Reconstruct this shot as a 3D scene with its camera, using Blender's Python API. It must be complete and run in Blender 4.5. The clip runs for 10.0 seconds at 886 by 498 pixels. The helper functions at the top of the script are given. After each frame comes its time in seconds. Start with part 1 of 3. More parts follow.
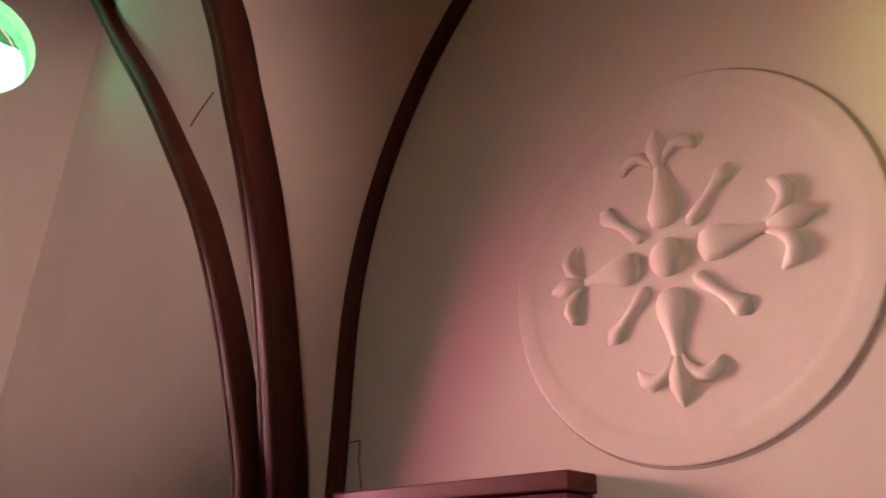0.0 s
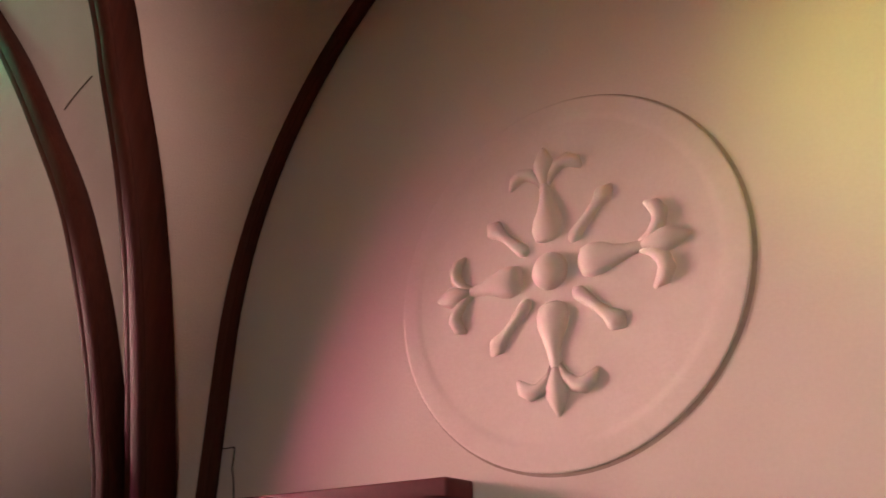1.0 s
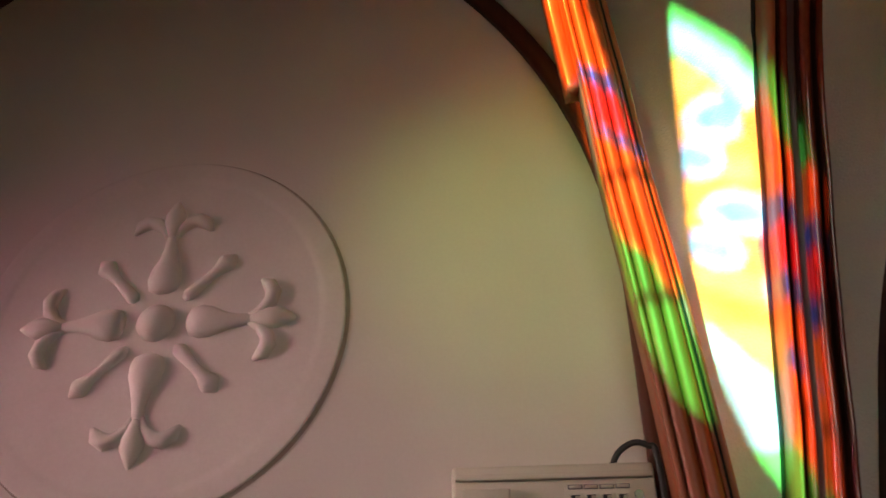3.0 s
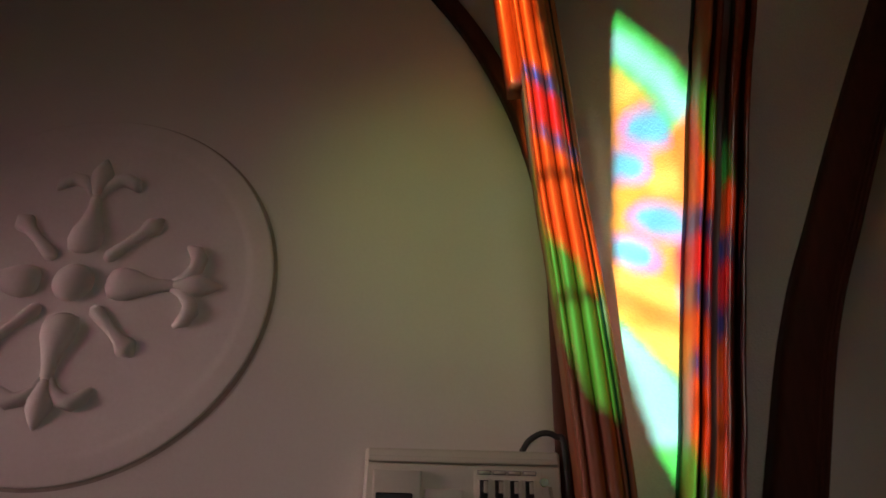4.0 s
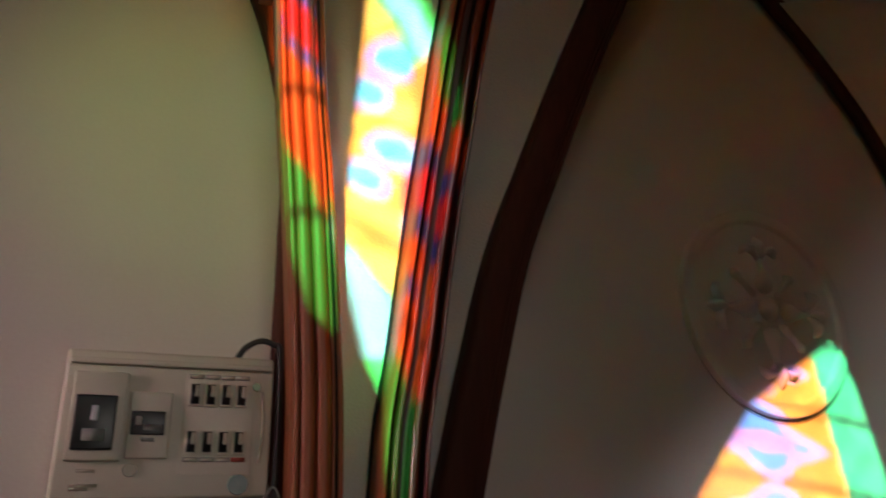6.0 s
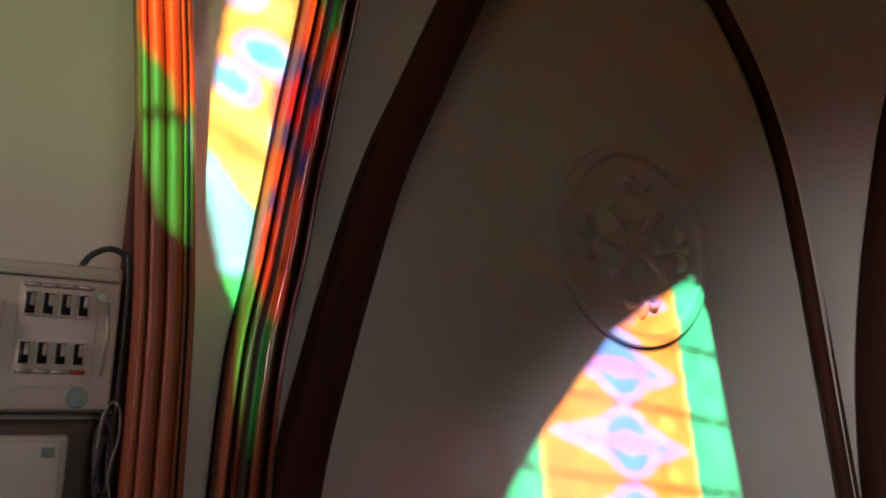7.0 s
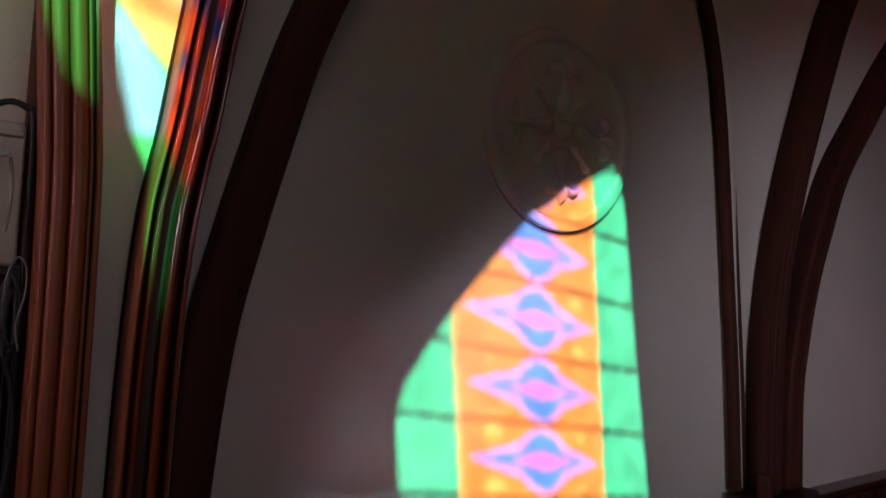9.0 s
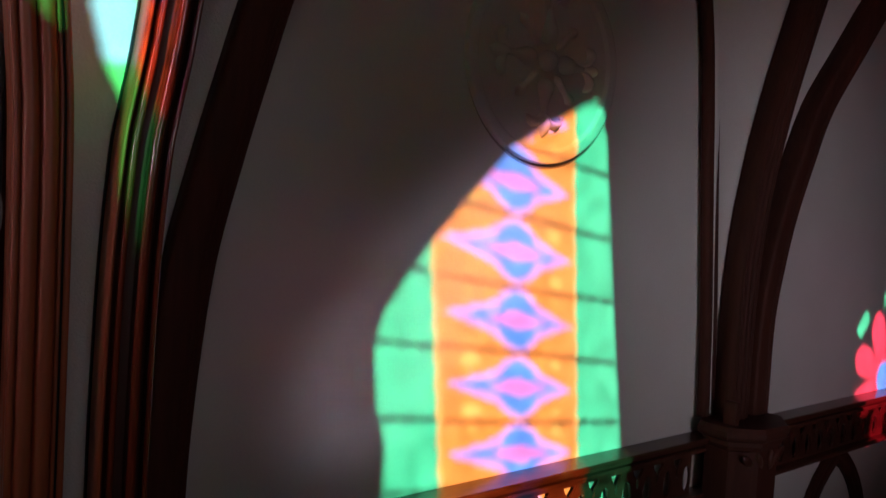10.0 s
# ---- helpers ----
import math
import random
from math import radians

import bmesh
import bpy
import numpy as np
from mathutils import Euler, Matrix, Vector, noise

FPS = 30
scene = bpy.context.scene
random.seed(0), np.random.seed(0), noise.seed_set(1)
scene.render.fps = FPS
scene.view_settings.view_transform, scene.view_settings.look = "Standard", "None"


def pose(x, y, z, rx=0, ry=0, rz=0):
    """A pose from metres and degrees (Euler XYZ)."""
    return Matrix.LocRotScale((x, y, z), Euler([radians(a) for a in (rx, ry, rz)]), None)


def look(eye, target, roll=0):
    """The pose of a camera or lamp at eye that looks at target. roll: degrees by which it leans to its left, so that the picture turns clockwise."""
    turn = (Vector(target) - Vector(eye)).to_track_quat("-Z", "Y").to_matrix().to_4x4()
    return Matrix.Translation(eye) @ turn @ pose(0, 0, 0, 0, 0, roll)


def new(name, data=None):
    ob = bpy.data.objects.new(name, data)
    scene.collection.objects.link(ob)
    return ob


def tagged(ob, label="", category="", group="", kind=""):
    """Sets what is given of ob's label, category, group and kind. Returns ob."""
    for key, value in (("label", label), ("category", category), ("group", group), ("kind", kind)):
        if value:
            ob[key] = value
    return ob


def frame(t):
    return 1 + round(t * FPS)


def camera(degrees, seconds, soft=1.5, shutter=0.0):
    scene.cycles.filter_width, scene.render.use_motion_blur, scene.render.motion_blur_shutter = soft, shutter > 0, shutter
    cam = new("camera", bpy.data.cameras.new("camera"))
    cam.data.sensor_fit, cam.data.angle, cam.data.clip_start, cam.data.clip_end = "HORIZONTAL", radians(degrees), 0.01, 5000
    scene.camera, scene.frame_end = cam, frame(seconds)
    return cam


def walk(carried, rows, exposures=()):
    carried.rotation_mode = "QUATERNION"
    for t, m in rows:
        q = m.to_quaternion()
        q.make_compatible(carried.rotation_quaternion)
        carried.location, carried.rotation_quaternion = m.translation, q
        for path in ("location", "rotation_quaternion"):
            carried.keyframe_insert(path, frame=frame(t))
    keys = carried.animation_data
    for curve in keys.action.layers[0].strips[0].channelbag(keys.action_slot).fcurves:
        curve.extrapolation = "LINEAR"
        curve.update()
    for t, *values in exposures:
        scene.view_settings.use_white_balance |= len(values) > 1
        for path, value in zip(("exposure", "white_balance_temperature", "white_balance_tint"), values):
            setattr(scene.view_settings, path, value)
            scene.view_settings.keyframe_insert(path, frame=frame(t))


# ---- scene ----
cam = camera(62.6, 10.0, soft=1.5, shutter=0.4)
PATH = [
    (0, (0.668, -1.166, 1.618), (-1.247, 0.525, 2.763), 1.6),
    (0.5, (0.668, -1.173, 1.625), (-1.086, 0.683, 2.774), 0.6),
    (1, (0.668, -1.17, 1.62), (-0.928, 0.811, 2.791), 0.2),
    (1.5, (0.707, -1.184, 1.613), (-0.647, 0.949, 2.82), -0.0),
    (2, (0.715, -1.211, 1.626), (-0.146, 1.138, 2.885), -2.1),
    (2.5, (0.708, -1.268, 1.615), (0.256, 1.165, 2.924), -2.2),
    (3, (0.704, -1.289, 1.611), (0.465, 1.156, 2.953), -0.5),
    (4.5, (0.7, -1.319, 1.604), (0.897, 1.189, 2.834), 1.3),
    (5, (0.694, -1.333, 1.598), (1.114, 1.173, 2.774), 0.7),
    (5.5, (0.692, -1.344, 1.595), (1.365, 1.134, 2.712), -0.2),
    (6, (0.686, -1.345, 1.598), (1.744, 1.056, 2.575), -1.6),
    (6.2, (0.686, -1.348, 1.598), (1.858, 1.021, 2.526), -1.9),
    (7.3, (0.771, -1.369, 1.648), (2.218, 0.972, 2.164), 1.1),
    (7.5, (0.771, -1.392, 1.639), (2.219, 0.959, 2.109), 1.5),
    (8, (0.778, -1.373, 1.644), (2.316, 0.941, 1.987), 2.4),
    (8.5, (0.78, -1.399, 1.634), (2.38, 0.886, 1.879), 2.6),
    (9, (0.784, -1.403, 1.632), (2.433, 0.854, 1.797), 2.7),
    (9.5, (0.787, -1.41, 1.625), (2.47, 0.827, 1.681), 2.9),
    (10, (0.792, -1.422, 1.653), (2.493, 0.798, 1.527), 3.5),
]
walk(cam, [(t, look(e, g, r)) for t, e, g, r in PATH],
     exposures=[(0.0, 3.2, 7900, 39), (1.0, 3.15, 7900, 38), (1.5, 3.05, 7500, 32), (2.2, 2.55, 7000, 22), (2.6, 2.40, 6850, 23), (3.2, 2.08, 6700, 25),
                (4.3, 1.0, 6450, 21), (5.0, 1.12, 6350, 20), (6.2, 1.64, 6250, 18), (7.5, 1.45, 5950, 26), (10.0, 0.93, 5650, 32)])

# ---- light ----
SUN_A, SUN_B = 0.6, 0.5          # sideways and downward run of the sunbeam per metre towards the wall
REACH = 3.2                      # from the medallion wall to the stained-glass wall
world = bpy.data.worlds.new("sky")
scene.world = world
world.use_nodes = True
wn = world.node_tree
sky = wn.nodes.new("ShaderNodeTexSky")
sky.sky_type, sky.sun_disc = "NISHITA", False
sky.sun_elevation = math.atan2(SUN_B, math.hypot(1, SUN_A))
sky.sun_rotation = math.atan2(-SUN_A, -1)
wn.links.new(sky.outputs[0], wn.nodes["Background"].inputs[0])
wn.nodes["Background"].inputs[1].default_value = 0.075
beam = Vector((SUN_A, 1.0, -SUN_B)).normalized()
sun = new("sun", bpy.data.lights.new("sun", "SUN"))
sun.data.energy, sun.data.angle, sun.data.color = 5.0, radians(0.36), (1.0, 0.95, 0.86)
sun.matrix_world = look((0, 0, 0), beam)


def added_glow(name, kind, eye, target, watts, colour, size, spread=180.0):
    """Adds an unseen lamp that brightens or tints part of the room, in place of scattered daylight."""
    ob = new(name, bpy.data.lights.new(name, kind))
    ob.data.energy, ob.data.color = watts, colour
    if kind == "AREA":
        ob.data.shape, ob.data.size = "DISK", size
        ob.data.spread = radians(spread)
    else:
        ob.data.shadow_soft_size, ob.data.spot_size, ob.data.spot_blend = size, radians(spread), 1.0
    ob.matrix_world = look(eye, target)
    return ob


# unseen fill lamp facing the medallion wall, at no window
added_glow("front_fill", "AREA", (1.2, -3.05, 2.0), (0.34, 0.0, 1.68), 0.24, (1.0, 0.95, 0.80), 0.7, 58)
for y, watts, colour, aim, fan in ((-1.26, 0.150, (1.0, 0.25, 0.42), (0.04, 0.0, 1.90), 22), (-0.96, 0.145, (1.0, 0.98, 0.80), (0.70, 0.0, 1.86), 18)):
    lamp = added_glow("end_window_light", "AREA", (-3.04, y, 2.3), aim, watts, colour, 0.2, fan)
    lamp.data.shape, lamp.data.size, lamp.data.size_y = "RECTANGLE", 0.32, 0.75
# added lamp that makes the soft halo left of the large light patch
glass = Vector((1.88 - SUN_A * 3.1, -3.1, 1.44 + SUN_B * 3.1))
lamp = added_glow("halo_fill", "AREA", glass, glass + beam, 0.055, (1.0, 0.93, 0.95), 0.7, 5)
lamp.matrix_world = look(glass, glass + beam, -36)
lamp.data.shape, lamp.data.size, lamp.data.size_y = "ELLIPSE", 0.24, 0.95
# added coloured spots tint and brighten single stretches of wall
added_glow("green_fill", "SPOT", (-0.4, -3.0, 3.0), (0.76, 0.0, 2.33), 20.0, (0.66, 1.0, 0.24), 0.12, 16)
added_glow("pale_fill", "SPOT", (1.6, -3.0, 1.4), (3.45, 0.0, 1.50), 31.0, (1.0, 0.97, 0.88), 0.12, 42)
added_glow("lilac_fill", "SPOT", (2.5, -3.05, 2.2), (-2.75, -0.70, 2.9), 50.0, (1.0, 0.76, 0.70), 0.12, 36)
added_glow("rose_fill", "SPOT", (0.2, -3.0, 2.2), (1.60, 0.0, 1.4), 8.0, (1.0, 0.34, 0.46), 0.12, 11)
added_glow("red_fill", "SPOT", (2.8, -3.0, 2.7), (4.0, 0.0, 1.3), 7.0, (1.0, 0.40, 0.52), 0.12, 18)


# ---- materials ----
def node_material(name):
    m = bpy.data.materials.new(name)
    m.use_nodes = True
    return m, m.node_tree.nodes, m.node_tree.links, m.node_tree.nodes["Principled BSDF"]


def surface(name, dark, light, rough, scale, bump=0.1, stretch=(1, 1, 1), metal=0.0, coat=0.0, fine=60.0, detail=0.35):
    """A painted, plastered or wooden surface: two scales of tone and fine relief."""
    m, n, l, p = node_material(name)
    pos = n.new("ShaderNodeTexCoord")
    mp = n.new("ShaderNodeMapping")
    mp.inputs["Scale"].default_value = stretch
    l.new(pos.outputs["Object"], mp.inputs["Vector"])
    big, small = n.new("ShaderNodeTexNoise"), n.new("ShaderNodeTexNoise")
    big.inputs["Scale"].default_value, big.inputs["Detail"].default_value = scale, 5.0
    small.inputs["Scale"].default_value, small.inputs["Detail"].default_value = fine, 6.0
    for t in (big, small):
        l.new(mp.outputs[0], t.inputs["Vector"])
    mix = n.new("ShaderNodeMix")
    mix.data_type = "FLOAT"
    mix.inputs["Factor"].default_value = detail
    l.new(big.outputs["Fac"], mix.inputs["A"])
    l.new(small.outputs["Fac"], mix.inputs["B"])
    ramp = n.new("ShaderNodeValToRGB")
    ramp.color_ramp.elements[0].position, ramp.color_ramp.elements[1].position = 0.3, 0.7
    ramp.color_ramp.elements[0].color, ramp.color_ramp.elements[1].color = (*dark, 1), (*light, 1)
    l.new(mix.outputs["Result"], ramp.inputs["Fac"])
    l.new(ramp.outputs["Color"], p.inputs["Base Color"])
    b = n.new("ShaderNodeBump")
    b.inputs["Strength"].default_value, b.inputs["Distance"].default_value = bump, 0.004
    l.new(small.outputs["Fac"], b.inputs["Height"])
    l.new(b.outputs["Normal"], p.inputs["Normal"])
    p.inputs["Roughness"].default_value, p.inputs["Metallic"].default_value = rough, metal
    p.inputs["Coat Weight"].default_value, p.inputs["Coat Roughness"].default_value = coat, 0.12
    return m


def stained(name, colour):
    """Coloured window glass: lets the light through in its colour."""
    m, n, l, p = node_material(name)
    clear, gloss, mix = n.new("ShaderNodeBsdfTransparent"), n.new("ShaderNodeBsdfGlossy"), n.new("ShaderNodeMixShader")
    pos, wave, ramp = n.new("ShaderNodeTexCoord"), n.new("ShaderNodeTexNoise"), n.new("ShaderNodeValToRGB")
    wave.inputs["Scale"].default_value, wave.inputs["Detail"].default_value = 16.0, 3.0
    l.new(pos.outputs["Object"], wave.inputs["Vector"])
    ramp.color_ramp.elements[0].position, ramp.color_ramp.elements[1].position = 0.35, 0.65
    ramp.color_ramp.elements[0].color = (*[c * 0.82 for c in colour], 1)
    ramp.color_ramp.elements[1].color = (*[min(1.0, c * 1.15 + 0.01) for c in colour], 1)
    l.new(wave.outputs["Fac"], ramp.inputs["Fac"])
    l.new(ramp.outputs["Color"], clear.inputs["Color"])
    gloss.inputs["Roughness"].default_value = 0.1
    mix.inputs["Fac"].default_value = 0.04
    l.new(clear.outputs[0], mix.inputs[1])
    l.new(gloss.outputs[0], mix.inputs[2])
    l.new(mix.outputs[0], n["Material Output"].inputs["Surface"])
    return m


PLASTER = surface("cream_plaster", (0.66, 0.61, 0.54), (0.76, 0.72, 0.65), 0.75, 2.2, 0.12, fine=140.0, detail=0.25)
VAULT = surface("vault_plaster", (0.64, 0.59, 0.52), (0.76, 0.72, 0.65), 0.8, 3.0, 0.45, fine=220.0, detail=0.4)
STUCCO = surface("moulded_stucco", (0.68, 0.63, 0.56), (0.77, 0.72, 0.66), 0.6, 8.0, 0.08, fine=120.0)
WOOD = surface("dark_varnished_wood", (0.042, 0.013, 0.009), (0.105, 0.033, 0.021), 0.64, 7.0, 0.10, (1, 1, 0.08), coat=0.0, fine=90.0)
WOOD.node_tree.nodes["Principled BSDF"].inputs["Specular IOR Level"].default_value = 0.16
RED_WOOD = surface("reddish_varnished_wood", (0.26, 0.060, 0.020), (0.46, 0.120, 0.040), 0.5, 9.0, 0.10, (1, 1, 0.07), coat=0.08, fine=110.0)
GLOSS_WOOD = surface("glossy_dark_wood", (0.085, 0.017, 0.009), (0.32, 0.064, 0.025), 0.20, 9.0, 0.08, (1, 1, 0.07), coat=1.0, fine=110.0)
HOLLOW_SHADE = surface("hollow_shade_wood", (0.045, 0.012, 0.007), (0.10, 0.026, 0.014), 0.5, 9.0, 0.10, (1, 1, 0.07), coat=0.1, fine=110.0)
JOINT_BLACK = surface("black_joint_line", (0.004, 0.003, 0.003), (0.010, 0.008, 0.007), 0.85, 20.0, 0.1)
RIM_SHADE = surface("rim_shade_plaster", (0.30, 0.25, 0.20), (0.48, 0.42, 0.35), 0.85, 9.0, 0.1)
BOX_WOOD = surface("red_painted_wood", (0.085, 0.010, 0.012), (0.16, 0.020, 0.022), 0.6, 6.0, 0.08, fine=80.0, coat=0.05)
RAIL_WOOD = surface("old_rail_wood", (0.045, 0.014, 0.009), (0.14, 0.045, 0.026), 0.33, 8.0, 0.15, (0.1, 1, 1), coat=0.35, fine=90.0)
CREAM = surface("ivory_plastic", (0.60, 0.56, 0.45), (0.68, 0.64, 0.53), 0.4, 6.0, 0.04, fine=300.0)
CREAM_DARK = surface("yellowed_plastic", (0.42, 0.38, 0.29), (0.50, 0.46, 0.36), 0.45, 6.0, 0.04, fine=300.0)
BLACK = surface("black_plastic", (0.008, 0.008, 0.009), (0.02, 0.02, 0.022), 0.35, 12.0, 0.05)
RUBBER = surface("cable_rubber", (0.012, 0.012, 0.013), (0.03, 0.03, 0.032), 0.5, 20.0, 0.1)
GREY = surface("grey_label", (0.20, 0.20, 0.19), (0.30, 0.30, 0.28), 0.6, 30.0, 0.02)
PALE = surface("white_label", (0.55, 0.56, 0.58), (0.70, 0.71, 0.72), 0.5, 30.0, 0.02)
RED_LABEL = surface("red_label", (0.30, 0.05, 0.03), (0.42, 0.09, 0.06), 0.5, 30.0, 0.02)
TEAL_LABEL = surface("teal_sticker", (0.12, 0.20, 0.19), (0.24, 0.32, 0.30), 0.4, 40.0, 0.02)
OLIVE = surface("green_lens", (0.14, 0.20, 0.06), (0.22, 0.28, 0.10), 0.25, 30.0, 0.02)
BOARD = surface("brown_backboard", (0.07, 0.045, 0.03), (0.13, 0.085, 0.06), 0.55, 6.0, 0.1, (1, 1, 0.1))
LEAD = surface("lead_came", (0.03, 0.03, 0.032), (0.06, 0.06, 0.062), 0.55, 40.0, 0.1)
# added dark finish on the unseen walls and ceiling, to cut bounced light
UNSEEN_DARK = surface("unseen_dark_surface", (0.050, 0.036, 0.026), (0.095, 0.070, 0.050), 0.7, 3.0, 0.1, (1, 1, 0.1))
FLOOR = surface("floor_boards", (0.055, 0.028, 0.016), (0.11, 0.055, 0.03), 0.45, 4.0, 0.1, (1, 0.1, 1))
G_GREEN = stained("green_glass", (0.04, 0.60, 0.26))
G_CYAN = stained("aqua_glass", (0.08, 0.90, 0.58))
G_ORANGE = stained("orange_glass", (0.86, 0.30, 0.035))
G_YELLOW = stained("yellow_glass", (0.95, 0.50, 0.08))
G_BLUE = stained("blue_glass", (0.10, 0.30, 0.85))
G_PINK = stained("pink_glass", (0.78, 0.34, 0.78))
G_LILAC = stained("lilac_glass", (0.64, 0.27, 0.67))
G_ROSE = stained("rose_glass", (0.85, 0.24, 0.62))
G_AQUA = stained("pale_aqua_glass", (0.26, 0.88, 0.86))
G_LEAF = stained("leaf_green_glass", (0.03, 0.85, 0.13))
G_SKY = stained("sky_blue_glass", (0.08, 0.56, 0.84))
G_TANGERINE = stained("tangerine_glass", (1.0, 0.42, 0.05))
G_STRAW = stained("straw_glass", (1.0, 0.60, 0.11))
G_MOSS = stained("dark_green_glass", (0.006, 0.34, 0.055))
G_AMBER = stained("amber_glass", (1.0, 0.26, 0.03))
G_DEEP = stained("deep_blue_glass", (0.05, 0.16, 1.0))
G_RED = stained("red_glass", (0.95, 0.04, 0.08))


# ---- building helpers ----
def part(name, bm, material, parent=None, label="", smooth=True):
    me = bpy.data.meshes.new(name)
    bmesh.ops.recalc_face_normals(bm, faces=bm.faces)
    bm.to_mesh(me)
    bm.free()
    for p in me.polygons:
        p.use_smooth = smooth
    me.materials.append(material)
    ob = new(name, me)
    if parent:
        ob.parent = parent
        ob.matrix_parent_inverse = Matrix.Translation(-parent.location)
    if label:
        tagged(ob, label)
    return ob


def thing(name, place, label, category, group=""):
    ob = new(name)
    ob.location = place
    ob.empty_display_size = 0.1
    return tagged(ob, label, category, group)


def box(bm, x0, x1, y0, y1, z0, z1, bevel=0.0):
    vs = [bm.verts.new((x, y, z)) for x in (x0, x1) for y in (y0, y1) for z in (z0, z1)]
    quads = ((0, 1, 3, 2), (4, 6, 7, 5), (0, 4, 5, 1), (2, 3, 7, 6), (0, 2, 6, 4), (1, 5, 7, 3))
    fs = [bm.faces.new([vs[i] for i in q]) for q in quads]
    if bevel:
        es = list({e for f in fs for e in f.edges})
        bmesh.ops.bevel(bm, geom=es, offset=bevel, segments=2, affect="EDGES", profile=0.6)
    return bm


def boxed(x0, x1, y0, y1, z0, z1, bevel=0.0):
    return box(bmesh.new(), x0, x1, y0, y1, z0, z1, bevel)


def smooth_path(points, steps=8):
    """A Catmull-Rom curve through the points."""
    p = [Vector(q) for q in points]
    p = [p[0] * 2 - p[1]] + p + [p[-1] * 2 - p[-2]]
    out = []
    for i in range(1, len(p) - 2):
        for k in range(steps):
            t = k / steps
            a, b, c, d = p[i - 1], p[i], p[i + 1], p[i + 2]
            out.append(0.5 * (2 * b + (c - a) * t + (2 * a - 5 * b + 4 * c - d) * t * t + (3 * b - a - 3 * c + d) * t ** 3))
    return out + [p[-2]]


def sweep(bm, path, profile, front, closed=True):
    """Sweep a profile of (side, front) offsets along a path; front is the way its face looks."""
    rings = []
    for i, q in enumerate(path):
        tan = (path[min(i + 1, len(path) - 1)] - path[max(i - 1, 0)]).normalized()
        side = tan.cross(Vector(front)).normalized()
        out = side.cross(tan).normalized()
        rings.append([bm.verts.new(q + side * s + out * f) for s, f in profile])
    n = len(profile)
    for a, b in zip(rings, rings[1:]):
        for k in range(n if closed else n - 1):
            bm.faces.new((a[k], a[(k + 1) % n], b[(k + 1) % n], b[k]))
    if closed:
        bm.faces.new(rings[0])
        bm.faces.new(list(reversed(rings[-1])))
    return bm


def tube(path, radius, seg=10):
    ring = [(radius * math.cos(2 * math.pi * k / seg), radius * math.sin(2 * math.pi * k / seg)) for k in range(seg)]
    return sweep(bmesh.new(), path, ring, (0.31, -0.9, 0.2))


def plain_rib(w, d):
    h = w / 2
    return [(-h, -d), (-h, -d * 0.25), (-h * 0.82, 0), (-h * 0.62, 0), (-h * 0.55, -d * 0.12), (-h * 0.35, d * 0.10), (0, d * 0.16), (h * 0.35, d * 0.10),
            (h * 0.55, -d * 0.12), (h * 0.62, 0), (h * 0.82, 0), (h, -d * 0.25), (h, -d)]


def loft(one, two, sag, away, rows=14, thick=0.03):
    """A shell of plaster between two ribs, hollowed by sag away from the room."""
    bm = bmesh.new()
    away = Vector(away).normalized()
    n = min(len(one), len(two))
    f = [one[round(i * (len(one) - 1) / (n - 1))] for i in range(n)]
    g = [two[round(i * (len(two) - 1) / (n - 1))] for i in range(n)]
    grids = []
    for off in (0.0, thick):
        grids.append([[bm.verts.new(a.lerp(b, k / rows) + away * (off + sag * math.sin(math.pi * k / rows))) for k in range(rows + 1)] for a, b in zip(f, g)])
    for gr in grids:
        for r0, r1 in zip(gr, gr[1:]):
            for k in range(rows):
                bm.faces.new((r0[k], r0[k + 1], r1[k + 1], r1[k]))
    a, b = grids
    for i in range(n - 1):
        for k in (0, rows):
            bm.faces.new((a[i][k], a[i + 1][k], b[i + 1][k], b[i][k]))
    for k in range(rows):
        for i in (0, n - 1):
            bm.faces.new((a[i][k], a[i][k + 1], b[i][k + 1], b[i][k]))
    return bm


def by_height(points, z0, z1, n=40):
    """The curve of a rib at even heights."""
    p = smooth_path(points, 10)
    out = []
    for i in range(n + 1):
        z = z0 + (z1 - z0) * i / n
        j = 0
        while j < len(p) - 2 and p[j + 1].z < z:
            j += 1
        t = (z - p[j].z) / max(1e-6, p[j + 1].z - p[j].z)
        out.append(p[j].lerp(p[j + 1], t))
    return out


# ---- structure: walls, floor, ceiling ----
TOP = 4.6
tagged(part("wall_medallions", boxed(-1.15, 6.2, 0.0, 0.25, 0.0, TOP), PLASTER, smooth=False), "cream plastered wall of an arcaded gallery", "wall", kind="structure")
bm = bmesh.new()
cant = [(-1.15, 0.0), (-3.10, -0.47), (-3.16, -0.22), (-1.15, 0.25)]
lo, hi = [bm.verts.new((x, y, 0)) for x, y in cant], [bm.verts.new((x, y, TOP)) for x, y in cant]
bm.faces.new(lo)
bm.faces.new(hi)
for k in range(4):
    bm.faces.new((lo[k], lo[(k + 1) % 4], hi[(k + 1) % 4], hi[k]))
tagged(part("wall_canted", bm, PLASTER, smooth=False), "cream plastered wall beside the clustered ribs", "wall", kind="structure")
tagged(part("wall_right", boxed(6.2, 6.45, -3.5, 0.25, 0, TOP), UNSEEN_DARK, smooth=False), "plain dark unseen end wall", "wall", kind="structure")
tagged(part("floor", boxed(-4.2, 6.45, -3.5, 0.25, -0.1, 0.0), FLOOR, smooth=False), "brown board floor", "floor", kind="structure")
tagged(part("ceiling", boxed(-4.2, 6.45, -3.5, 0.25, TOP, TOP + 0.1), UNSEEN_DARK, smooth=False), "plain dark unseen ceiling", "ceiling", kind="structure")


